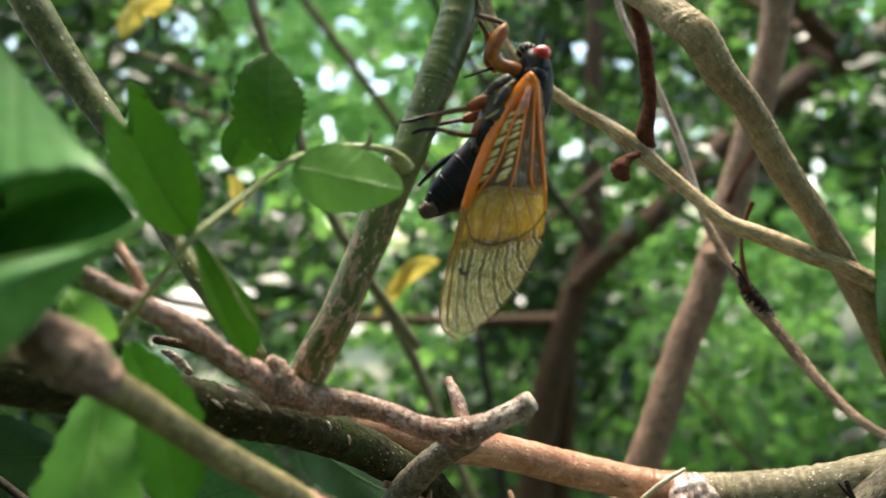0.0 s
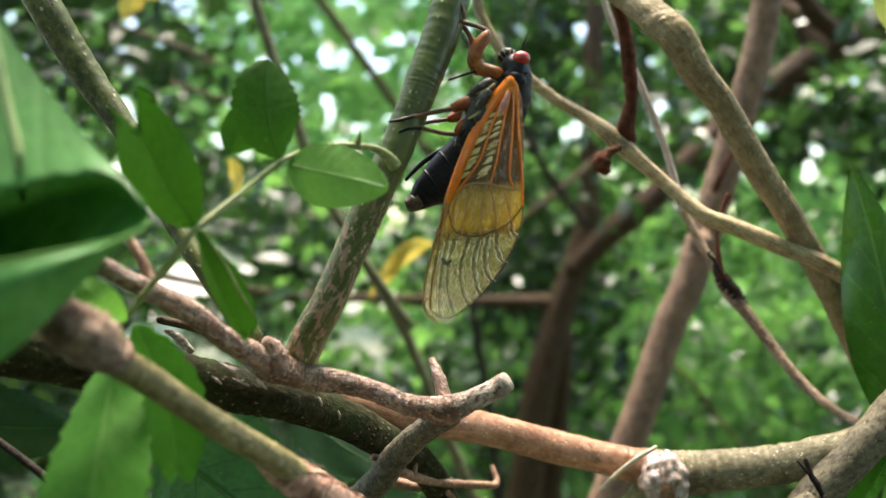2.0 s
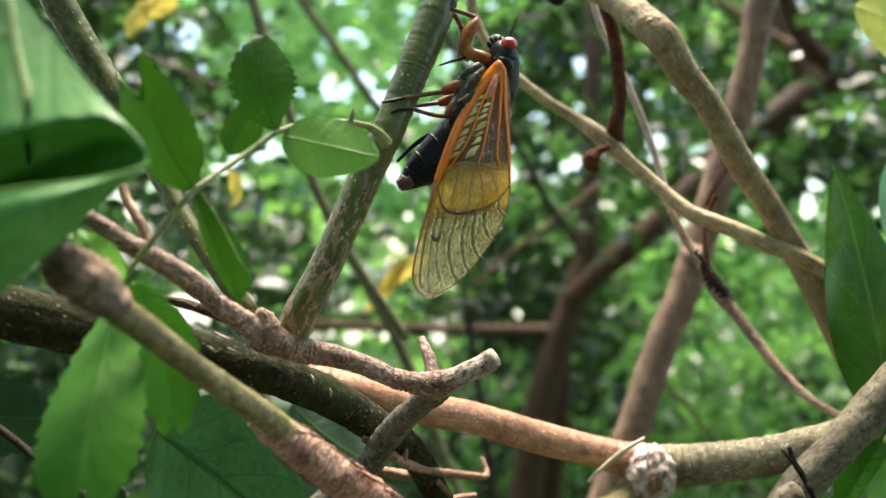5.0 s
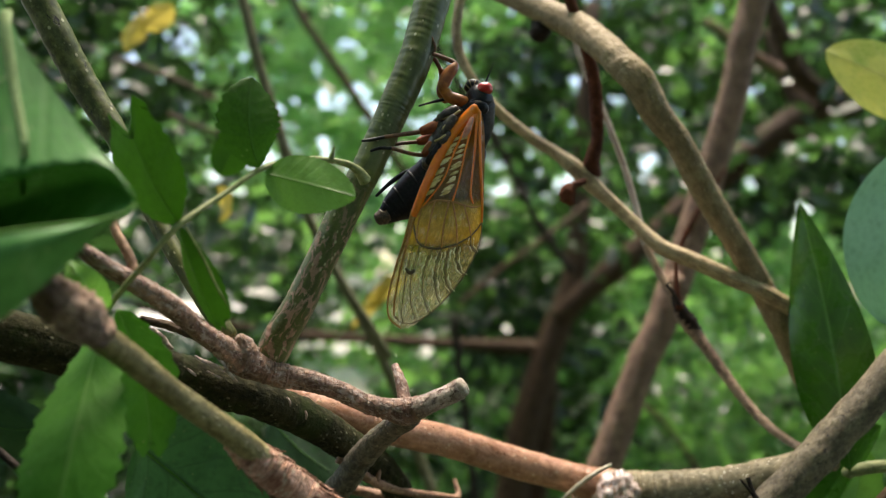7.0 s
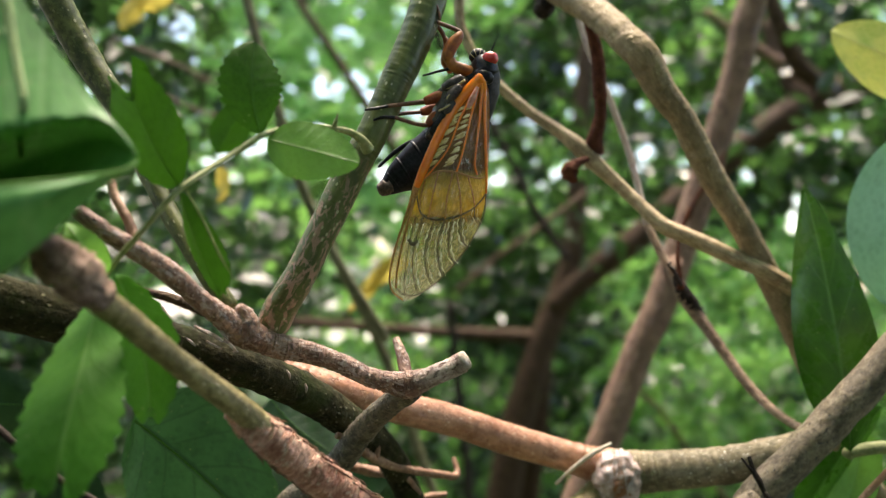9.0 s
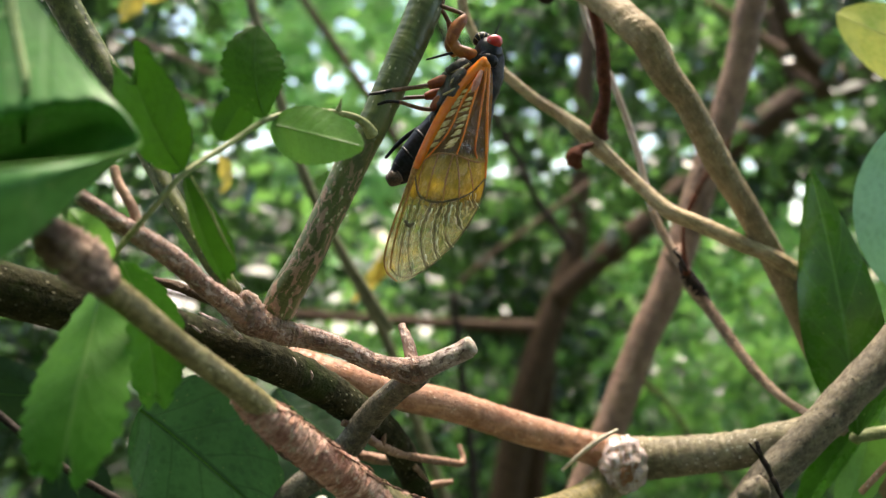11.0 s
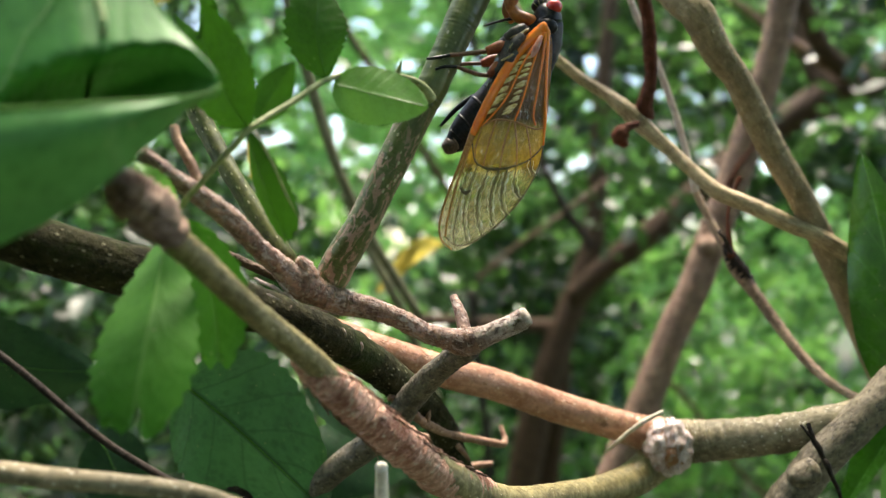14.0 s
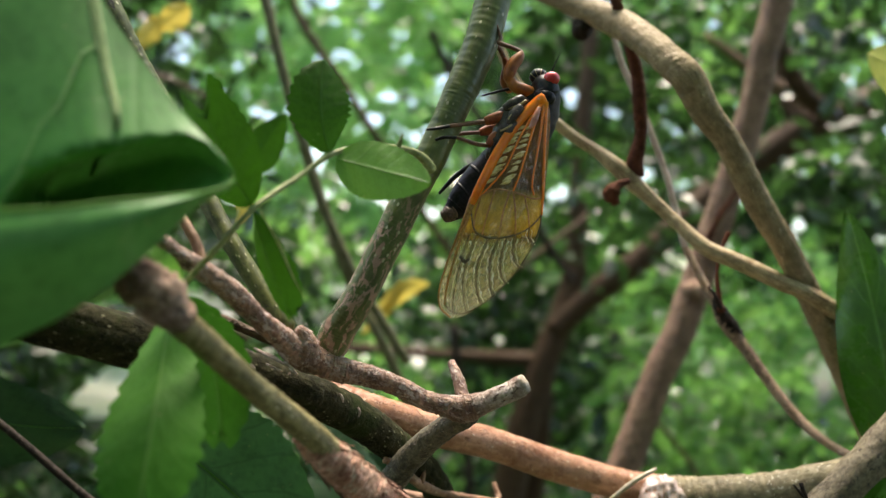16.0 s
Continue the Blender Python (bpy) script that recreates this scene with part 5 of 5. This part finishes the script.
for pts, mat in (([(-2.85, 0.67, -0.60, 1.34), (-4.18, -0.17, -0.80, 1.67), (-5.52, -0.84, -0.60, 1.17)], brown_shell), ([(-2.34, 0.17, -1.20, 0.42), (-3.68, -0.67, -1.40, 0.42), (-5.02, -1.00, -1.00, 0.33)], gold_shell), ([(-3.18, -0.84, -1.20, 1.51), (-4.18, -2.01, -1.40, 1.51), (-4.85, -3.18, -1.20, 1.17)], brown_shell), ([(-3.68, -1.51, -1.90, 0.29), (-4.52, -2.01, -1.90, 0.33), (-5.02, -2.68, -1.70, 0.29)], gold_shell), ([(-4.02, -3.01, -1.20, 1.51), (-4.85, -4.35, -1.00, 1.67), (-5.52, -5.36, -0.60, 1.17)], brown_shell), ([(-4.52, -3.51, -1.90, 0.29), (-5.36, -4.02, -1.70, 0.33), (-6.19, -4.35, -1.40, 0.29)], gold_shell), ([(-5.02, -4.85, -0.80, 1.84), (-6.03, -6.19, -0.40, 2.01), (-7.20, -7.36, 0.20, 1.51)], black_shell), ([(-5.36, -6.19, -0.90, 0.33), (-6.53, -7.03, -0.40, 0.42), (-7.70, -7.70, 0.20, 0.33)], tip_shell)):
    limb("side_plate", pts, mat, cicada, sides=10, rough=0.2)
head = limb("head", [(-0.17, 4.18, 1.20, 1.84), (0.17, 3.35, 1.20, 3.35), (0.59, 2.51, 1.30, 4.18), (0.67, 1.84, 1.40, 4.35)], black_shell, cicada, "black head", sides=20, squash=1.5)
limb("face", [(-1.17, 3.68, 1.20, 1.51), (-0.33, 4.35, 1.00, 2.18), (0.67, 4.02, 1.00, 1.67)], black_shell, head, sides=14)
cl = spline([(-1.17, 3.68, 1.20, 1.51), (-0.33, 4.35, 1.00, 2.18), (0.67, 4.02, 1.00, 1.67)], 5)
for k in range(2, 10, 2):
    q, e = cl[k], cl[k + 1]
    bm = bmesh.new()
    sweep(bm, np.array([(*C(*q[:3]), (q[3] + 0.1) / 1000), (*C(*(q + 0.35 * (e - q))[:3]), (q[3] + 0.1) / 1000)]), 14, 0, 1, 0.05)
    part("ridge", bm, gold_shell, head)
for q in ([(1.42, 3.51, -0.70, 2.26)][0], [(0.84, 3.68, 3.20, 2.26)][0]):
    bm = bmesh.new()
    bmesh.ops.create_uvsphere(bm, u_segments=24, v_segments=16, radius=q[3] / 2000)
    for v in bm.verts:
        v.co = C(*q[:3]) + Vector((v.co.x * 1.08, v.co.y, v.co.z * 0.92))
    part("eye", bm, eye_shell, head, "bulging red eye")
limb("antenna", [(1.51, 4.60, 0.60, 0.42), (2.18, 6.11, 0.40, 0.22), (2.93, 7.70, 0.20, 0.13)], black_shell, head, sides=6)
limb("beak", [(-3.68, 2.85, 2.40, 0.59), (-5.86, 2.34, 2.20, 0.42), (-8.54, 1.59, 2.10, 0.29)], black_shell, head, sides=6)
for name, chain in (("front_leg", (([(-0.67, 1.67, 0.90, 1.62), (-2.34, 2.01, 0.60, 1.99), (-3.93, 2.68, 0.40, 1.77), (-4.44, 3.51, 0.40, 1.62)], orange_shell), ([(-4.52, 3.18, 0.30, 1.33), (-4.77, 4.18, 0.20, 1.77), (-4.18, 5.69, 0.20, 1.92), (-3.26, 6.86, 0.30, 1.62), (-2.85, 7.70, 0.40, 0.88)], orange_shell), ([(-2.85, 7.70, 0.40, 0.75), (-3.77, 8.20, 0.50, 0.67), (-5.02, 8.70, 0.60, 0.67), (-6.28, 9.21, 0.80, 0.67)], shin_shell), ([(-6.28, 9.21, 0.80, 0.50), (-5.94, 10.04, 0.90, 0.50), (-6.28, 11.38, 0.90, 0.42), (-6.70, 12.55, 1.00, 0.33)], shin_shell))),
                    ("front_leg", (([(-4.18, 2.51, 3.00, 1.33), (-5.02, 4.02, 3.20, 1.62), (-4.69, 6.03, 3.20, 1.47), (-5.19, 7.53, 3.00, 0.74)], orange_shell), ([(-5.19, 7.53, 3.00, 0.67), (-5.86, 8.62, 2.40, 0.67), (-6.44, 9.37, 2.00, 0.59), (-6.03, 10.88, 1.60, 0.42)], shin_shell))),
                    ("middle_leg", (([(-3.68, -1.00, 0.80, 2.01), (-5.36, -1.34, 0.50, 2.01), (-6.19, -2.01, 0.40, 1.51)], brown_shell), ([(-4.18, -1.42, 0.60, 1.96), (-6.28, -2.01, 0.20, 1.85), (-8.20, -2.68, 0.00, 1.30)], red_shell), ([(-8.20, -2.68, 0.00, 0.75), (-10.88, -3.26, -1.20, 0.67), (-13.56, -3.85, -2.60, 0.59)], shin_shell), ([(-13.56, -3.85, -2.60, 0.50), (-15.23, -4.27, -3.00, 0.50), (-16.82, -4.44, -2.90, 0.38)], black_shell))),
                    ("middle_leg", (([(-5.02, -2.68, 3.60, 1.74), (-7.11, -3.18, 3.60, 1.85), (-8.79, -3.68, 3.40, 1.09)], red_shell), ([(-8.79, -3.68, 3.40, 0.59), (-11.05, -4.18, 1.40, 0.59), (-12.55, -4.60, 0.20, 0.50), (-13.56, -4.85, -0.60, 0.38)], shin_shell))),
                    ("hind_leg", (([(-5.02, -4.35, 0.60, 1.74), (-6.70, -4.85, 0.30, 1.64), (-7.78, -6.19, 0.20, 1.09)], red_shell), ([(-7.78, -6.19, 0.20, 0.67), (-9.62, -6.11, -0.70, 0.63), (-12.55, -5.44, -2.20, 0.59)], shin_shell), ([(-12.55, -5.44, -2.20, 0.50), (-14.23, -5.52, -2.90, 0.50), (-15.57, -5.94, -3.00, 0.38)], black_shell)))):
    first, mat = chain[0]
    leg = limb(name, first, mat, cicada, "orange leg" if name == "front_leg" else "reddish leg", sides=12)
    for pts, mat in chain[1:]:
        limb("shin" if mat is shin_shell else "foot" if mat is black_shell else "thigh", pts, mat, leg, sides=10)

WL, WR = spline([(0.00, -0.59), (-3.10, -3.51), (-7.70, -6.28), (-13.14, -8.79), (-18.58, -10.80), (-23.60, -12.47), (-27.78, -13.47), (-30.46, -13.31), (-31.63, -12.55), (-32.14, -11.55)], 6), spline([(0.00, 0.67), (-2.68, 1.17), (-9.37, 1.09), (-15.23, 0.84), (-18.58, 0.33), (-21.93, -0.75), (-25.27, -2.68), (-28.20, -5.19), (-30.46, -7.87), (-31.80, -10.04), (-32.14, -11.21)], 6)


def wing_point(v, u, lift=0.0):
    """A place on the wing skin from millimetres up and right of the shoulder; it bulges towards the open side."""
    l, r = np.interp(-v, -WL[:, 0], WL[:, 1]), np.interp(-v, -WR[:, 0], WR[:, 1])
    s = min(max((u - l) / max(r - l, 0.05), 0), 1)
    far = -v / 32.0
    return C(u, v, -1.9 - 0.9 * math.sin(math.pi * s) * math.sin(math.pi * min(far * 0.9 + 0.08, 1)) + 0.9 * (1 - s) * (1 - far) + 2.0 * far * far + lift)


def wing(shift, parent, name, label):
    bm = bmesh.new()
    layer = bm.loops.layers.uv.verify()
    rows, n, m = [], 56, 20
    for i in range(n + 1):
        v = WL[0, 0] + (WL[-1, 0] - WL[0, 0]) * (1 - (1 - i / n) ** 1.3)
        l, r = np.interp(-v, -WL[:, 0], WL[:, 1]), np.interp(-v, -WR[:, 0], WR[:, 1])
        rows.append([bm.verts.new(wing_point(v, l + (r - l) * j / m) + Vector(shift)) for j in range(m + 1)])
    for i in range(n):
        for j in range(m):
            f = bm.faces.new((rows[i][j], rows[i][j + 1], rows[i + 1][j + 1], rows[i + 1][j]))
            for loop, (x, y) in zip(f.loops, ((j, i), (j + 1, i), (j + 1, i + 1), (j, i + 1))):
                loop[layer].uv = (x / m, 1 - (1 - y / n) ** 1.3)
    return part(name, bm, wing_skin, parent, label, SHOULDER)


forewing = wing((0, 0, 0), cicada, "forewing", "amber translucent forewing")
far_wing = wing((0.0002, 0.0046, 0.0001), cicada, "far_forewing", "amber translucent forewing")
for name, pts, mat in (("costa", [(0.17, 0.33, 0.00, 1.67), (-0.67, -0.17, -0.20, 1.84), (-3.43, -3.18, -0.20, 1.67), (-6.11, -7.78, -0.20, 1.51), (-8.54, -13.14, -0.20, 1.34), (-9.46, -15.40, -0.20, 1.00)], vein_orange), ("wing_edge", [(-9.37, -14.56, -0.20, 0.84), (-10.71, -18.66, -0.20, 0.46), (-12.39, -23.68, -0.20, 0.33), (-13.39, -27.78, -0.20, 0.29), (-13.22, -30.38, -0.20, 0.25), (-11.55, -31.97, -0.20, 0.20)], vein_amber), ("wing_edge", [(-8.87, -13.72, 0.00, 0.59), (-10.21, -18.58, 0.00, 0.42), (-11.55, -23.60, 0.00, 0.33), (-12.39, -27.78, 0.00, 0.29), (-12.55, -30.13, 0.00, 0.25)], vein_amber)):
    bm = bmesh.new()
    path = np.array([(*wing_point(q[1], q[0], -0.15), q[3] / 1000) for q in spline(pts, 8)])
    sweep(bm, path, 10, 0, 0.6)
    part(name, bm, mat, forewing, "thick orange leading edge" if name == "costa" else "")
for mat, veins in ((vein_orange, ([(-0.17, 0.50, 0.59), (-6.03, 0.50, 0.50), (-12.72, 0.67, 0.50), (-16.49, 0.67, 0.29)], [(-0.17, 0.17, 0.59), (-6.03, -0.33, 0.42), (-11.88, -1.00, 0.38), (-13.72, -0.67, 0.33)], [(-0.33, -0.17, 0.50), (-5.19, -1.51, 0.38), (-10.21, -2.68, 0.33), (-13.39, -3.68, 0.33)], [(-0.50, -0.33, 0.50), (-5.19, -2.93, 0.38), (-10.21, -5.02, 0.33), (-14.23, -8.20, 0.33)])), (vein_amber, ([(-13.39, -3.68, 0.33), (-14.23, -0.84, 0.29), (-13.98, 0.67, 0.29)], [(-14.23, -8.20, 0.33), (-13.22, -6.28, 0.29), (-13.39, -3.68, 0.29)], [(-14.23, -8.20, 0.25), (-16.91, -8.87, 0.25), (-19.25, -9.04, 0.25)], [(-13.39, -6.28, 0.25), (-16.91, -7.20, 0.25), (-19.92, -7.78, 0.25)], [(-13.39, -4.18, 0.29), (-16.91, -5.02, 0.29), (-20.09, -5.36, 0.29)], [(-13.39, -3.68, 0.29), (-16.49, -3.18, 0.29), (-19.58, -3.01, 0.29)], [(-13.89, -2.01, 0.25), (-16.49, -1.34, 0.25), (-18.41, -1.00, 0.25)])),
                   (vein_dark, ([(-15.23, -9.62, 0.29), (-18.16, -9.21, 0.33), (-19.58, -8.54, 0.42), (-20.25, -6.70, 0.50), (-19.92, -4.18, 0.42), (-18.91, -1.67, 0.33), (-17.57, -0.17, 0.29), (-16.49, 0.59, 0.25)], [(-19.75, -9.54, 0.22), (-24.44, -10.71, 0.22), (-29.46, -11.38, 0.22), (-31.13, -11.21, 0.20)], [(-19.75, -8.54, 0.23), (-24.44, -9.88, 0.23), (-27.78, -10.04, 0.23), (-30.96, -9.37, 0.20)], [(-20.25, -6.86, 0.25), (-24.44, -8.20, 0.25), (-27.78, -8.03, 0.25), (-29.88, -7.20, 0.20)], [(-20.09, -5.36, 0.25), (-23.60, -6.36, 0.25), (-26.95, -6.19, 0.25), (-28.62, -5.52, 0.20)], [(-19.92, -4.18, 0.25), (-22.76, -4.85, 0.25), (-25.27, -4.69, 0.25), (-26.78, -3.85, 0.20)], [(-19.58, -3.01, 0.25), (-21.93, -3.18, 0.25), (-23.60, -2.68, 0.25), (-24.19, -2.01, 0.20)], [(-18.41, -1.00, 0.25), (-19.83, -1.00, 0.25), (-20.92, -0.33, 0.20)], [(-16.49, 0.67, 0.29), (-19.00, 0.42, 0.27), (-21.09, -0.33, 0.27), (-24.44, -2.18, 0.27), (-26.95, -4.18, 0.27), (-29.46, -6.70, 0.25), (-31.13, -9.37, 0.25), (-31.22, -11.21, 0.23), (-30.13, -12.55, 0.22)], [(-23.10, -10.71, 0.59), (-23.77, -10.04, 0.92), (-23.35, -9.37, 0.59)]))):
    for pts in veins:
        bm = bmesh.new()
        path = np.array([(*wing_point(q[0], q[1], -0.02), q[2] * (0.75 if mat is vein_dark else 0.95) / 1000) for q in spline(pts, 7)])
        sweep(bm, path, 7, 0.1, 0.7)
        part("vein", bm, mat, forewing)
        if mat is vein_dark and len(pts) in (3, 4) and pts[0][0] < -18:
            line = spline(pts, 9)[2:-1]
            # Thin pale strips either side of the vein stand in for its highlights.
            for shift, seed in ((0.4, 3), (-0.36, 8)):
                bm = bmesh.new()
                sweep(bm, np.array([(*wing_point(q[0], q[1] + shift + 0.08 * math.sin(5 * q[0] + seed), -0.04), (0.08 + 0.42 * max(noise.noise(Vector((q[0] * 0.9, q[1], seed))) + 0.15, 0)) / 1000) for q in line]), 6, 0.2, 0.4)
                part("vein_gleam", bm, gleam_pale, forewing)


# Two columns of gold bars draw glints on the folds near the wing base.
for line, n in (([(-3.10, -4.02, 0.60, 0.00), (-4.69, -7.03, 0.60, 0.00), (-6.03, -10.04, 0.60, 0.00), (-7.53, -12.72, 0.60, 0.00)], 13), ([(-1.59, -3.68, 0.60, 0.00), (-2.85, -7.36, 0.60, 0.00), (-3.85, -10.21, 0.60, 0.00), (-4.77, -12.55, 0.60, 0.00)], 12)):
    fl = spline(line, 6)
    for k in range(n):
        s = (k + 0.5) / n
        u, v, d = (np.interp(s, np.linspace(0, 1, len(fl)), fl[:, q]) for q in range(3))
        r = (0.88 if n == 13 else 0.66) * (0.65 + 0.5 * abs(math.sin(31 * s + n)))
        v, u = v + 0.16 * math.sin(47 * s + n), u + 0.12 * math.sin(83 * s)
        bm = bmesh.new()
        sweep(bm, np.array([(*wing_point(v + 0.45 * r * f, u + r * f, 0.06 * abs(f) - 0.04), w / 1000) for f, w in ((-1.15, 0.12), (-0.4, 0.4), (0.5, 0.5), (1.15, 0.14))]), 7, 0.15, 0.5)
        part("fold_glint", bm, glint_gold, forewing)


# ---- undergrowth
def leaf_cloud(name, seed, count, box, size, mat, label, thin=0.0, gaps=(), level=False):
    """Sprays of small pointed leaves scattered through a box of the undergrowth (x and z as shares of the distance)."""
    rng = random.Random(seed)
    verts, faces = [], []
    (x0, x1), (y0, y1), (z0, z1) = box
    shape = ((0, -1, 0), (0.42, -0.35, 0.12), (0.5, 0.1, 0.14), (0.3, 0.6, 0.06), (0, 1, -0.12), (-0.3, 0.6, 0.06), (-0.5, 0.1, 0.14), (-0.42, -0.35, 0.12), (0, -0.35, 0), (0, 0.1, 0), (0, 0.6, -0.04))
    quads = ((0, 1, 8), (1, 2, 9, 8), (2, 3, 10, 9), (3, 4, 10), (0, 8, 7), (8, 9, 6, 7), (9, 10, 5, 6), (10, 4, 5))
    done = 0
    while done < count:
        y = y0 + (y1 - y0) * rng.random() ** 0.8
        reach = 1 if level else abs(y)
        x, z = rng.uniform(x0, x1) * reach, rng.uniform(z0, z1) * reach
        if noise.noise(Vector((x / reach * 5 + seed, y * 0.8, z / reach * 5))) < thin:
            continue
        if EYE + z < 0.02:
            continue
        if any(math.hypot((x / reach - gx) / gr, (z / reach - gz) / gs) < 1 and rng.random() > keep for gx, gz, gr, gs, keep in gaps):
            continue
        yaw, spread = rng.uniform(0, 360), rng.uniform(0.04, 0.13)
        for k in range(rng.randint(6, 12)):
            done += 1
            s = size * rng.uniform(0.6, 1.25)
            off = Vector((rng.gauss(0, 1), rng.gauss(0, 1), rng.gauss(0, 0.6))) * spread
            c = Vector((x, y, EYE + z)) + off
            if c.z < 0.03 or c.y < y0 - 0.1:
                continue
            if not level and y0 > 0:
                a, b, wide = c.x / c.y, (c.z - EYE) / c.y, 0.35 * s / c.y
                if np.any((HOLES[:, 0] - a) ** 2 + (HOLES[:, 1] - b) ** 2 < (HOLES[:, 2] + wide) ** 2):
                    continue
                if any(math.hypot((a - gx) / gr, (b - gz) / gs) < 1 for gx, gz, gr, gs, _ in LOW):
                    continue
            m = Matrix.Translation(c) @ pose(0, 0, 0, rng.gauss(25, 38), rng.gauss(0, 38), yaw + rng.gauss(0, 70))
            b = len(verts)
            for u, v, w in shape:
                verts.append(m @ Vector((u * s, v * s, w * s)))
            faces += [tuple(b + q for q in f) for f in quads]
    me = bpy.data.meshes.new(name)
    me.from_pydata(verts, [], faces)
    me.materials.append(mat)
    return tagged(new(name, me), label, "foliage", kind="stuff")


LOW = tuple((gx, gz, gr, gs, 0.06) for gx, gz, gr, gs in ((-0.36, -0.165, 0.042, 0.042), (-0.3, -0.065, 0.045, 0.022), (-0.27, -0.158, 0.022, 0.014), (-0.18, -0.172, 0.022, 0.012), (-0.004, -0.09, 0.01, 0.009), (-0.097, -0.012, 0.018, 0.011), (-0.096, -0.128, 0.026, 0.012), (-0.32, -0.12, 0.025, 0.014), (-0.27, -0.035, 0.02, 0.012), (0.48, -0.09, 0.015, 0.035)))
hole_rng = random.Random(77)
# small openings in the leaves, as shares of the distance: across, up, radius
HOLES = np.array([(hole_rng.uniform(-0.6, 0.6), hole_rng.triangular(-0.16, 0.4, 0.12), hole_rng.uniform(0.0025, 0.0065)) for _ in range(95)])
HOLES = HOLES[((HOLES[:, 0] + 0.12) / 0.22) ** 2 + ((HOLES[:, 1] - 0.22) / 0.15) ** 2 > 1]
BRIGHT = ((-0.12, 0.22, 0.2, 0.13, 0.15), (-0.17, -0.02, 0.1, 0.05, 0.5)) + LOW
BRIGHT_FAR = ((-0.12, 0.22, 0.2, 0.13, 0.92), (-0.17, -0.02, 0.1, 0.05, 0.7)) + LOW
leaf_cloud("undergrowth", 1, 8000, ((-0.75, 0.75), (1.6, 3.6), (-0.55, 0.45)), 0.028, foliage_green, "green leaves of the undergrowth", -0.05, BRIGHT)
# Dark-toned leaves stand wherever the thicket should look shaded.
leaf_cloud("shade_toned_undergrowth", 2, 7500, ((0.05, 0.75), (1.7, 2.6), (0.08, 0.6)), 0.026, foliage_dark, "undergrowth leaves, their green darkened for shade", -0.05)
leaf_cloud("shade_toned_undergrowth", 4, 3500, ((-0.75, -0.2), (1.0, 2.2), (-0.5, 0.5)), 0.022, foliage_dark, "undergrowth leaves, their green darkened for shade", -0.05, BRIGHT)
# Far leaves use the lightened green for a bright, sunlit distance.
leaf_cloud("distant_foliage", 3, 34000, ((-0.9, 0.9), (4.5, 8), (-0.3, 0.9)), 0.09, foliage_light, "leaves further off, coloured light as if sunlit", -0.5, BRIGHT_FAR)
leaf_cloud("far_woods", 8, 36000, ((-1.0, 1.0), (9, 13), (-0.12, 0.8)), 0.17, foliage_light, "woodland leaves in the distance, coloured light as if sunlit", -0.5, BRIGHT_FAR)
leaf_cloud("shade_toned_undergrowth", 12, 7600, ((-0.35, 0.2), (2.2, 4.2), (-0.42, 0.07)), 0.035, foliage_dark, "undergrowth leaves, their green darkened for shade", 0.03, LOW)
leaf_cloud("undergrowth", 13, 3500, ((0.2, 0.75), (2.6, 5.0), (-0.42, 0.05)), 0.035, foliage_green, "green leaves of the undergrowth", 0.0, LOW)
leaf_cloud("shade_toned_undergrowth", 16, 2600, ((0.26, 0.75), (2.2, 3.2), (-0.42, -0.08)), 0.03, foliage_dark, "undergrowth leaves, their green darkened for shade", 0.0, LOW)
leaf_cloud("shade_toned_undergrowth", 14, 4500, ((-0.75, -0.29), (1.3, 2.5), (0.0, 0.55)), 0.024, foliage_dark, "undergrowth leaves, their green darkened for shade", -0.1, LOW)
leaf_cloud("shade_toned_undergrowth", 15, 420, ((0.22, 0.6), (0.95, 1.25), (0.02, 0.27)), 0.017, foliage_dark, "undergrowth leaves, their green darkened for shade", 0.0)
leaf_cloud("shade_toned_undergrowth", 17, 1500, ((-0.66, -0.37), (0.7, 1.2), (-0.3, -0.01)), 0.018, foliage_dark, "undergrowth leaves, their green darkened for shade", -0.1)
# Unseen leaf screens overhead, behind and beside, added to cut the fill light.
leaf_cloud("shade_canopy", 9, 12000, ((-3, 3), (-3, 0.0), (1.2, 2.8)), 0.07, foliage_green, "unseen leaves overhead, added to dim the light", -0.6, level=True)
leaf_cloud("rear_shade_foliage", 5, 17000, ((-2.2, 2.2), (-3.2, -0.9), (-0.9, 0.75)), 0.06, foliage_dark, "unseen leaves behind the viewer, added to dim the light", -0.6)
leaf_cloud("side_shade_foliage", 6, 6000, ((-3.5, -1.4), (0.5, 2.2), (-0.9, 1.4)), 0.05, foliage_dark, "unseen leaves at the side, added to dim the light", -0.6)
leaf_cloud("side_shade_foliage", 7, 6000, ((1.4, 3.5), (0.5, 2.2), (-0.9, 1.4)), 0.05, foliage_dark, "unseen leaves at the side, added to dim the light", -0.6)


def motions():
    """The forewing settles against the body and the abdomen drops a little while the cicada clings on."""
    a = forewing.location.copy()
    walk(forewing, [(0, pose(*a)), (9.2, pose(*a)), (11.3, pose(*a, 0, 3.2, 0)), (16, pose(*a, 0, 3.2, 0))])
    walk(far_wing, [(0, pose(*a)), (9.2, pose(*a)), (11.3, pose(*a, 0, 3.2, 0)), (16, pose(*a, 0, 3.2, 0))])
    b = abdomen.location.copy()
    walk(abdomen, [(0, pose(*b)), (9.2, pose(*b)), (11.3, pose(*b, 0, -5, 0)), (16, pose(*b, 0, -5, 0))])


motions()
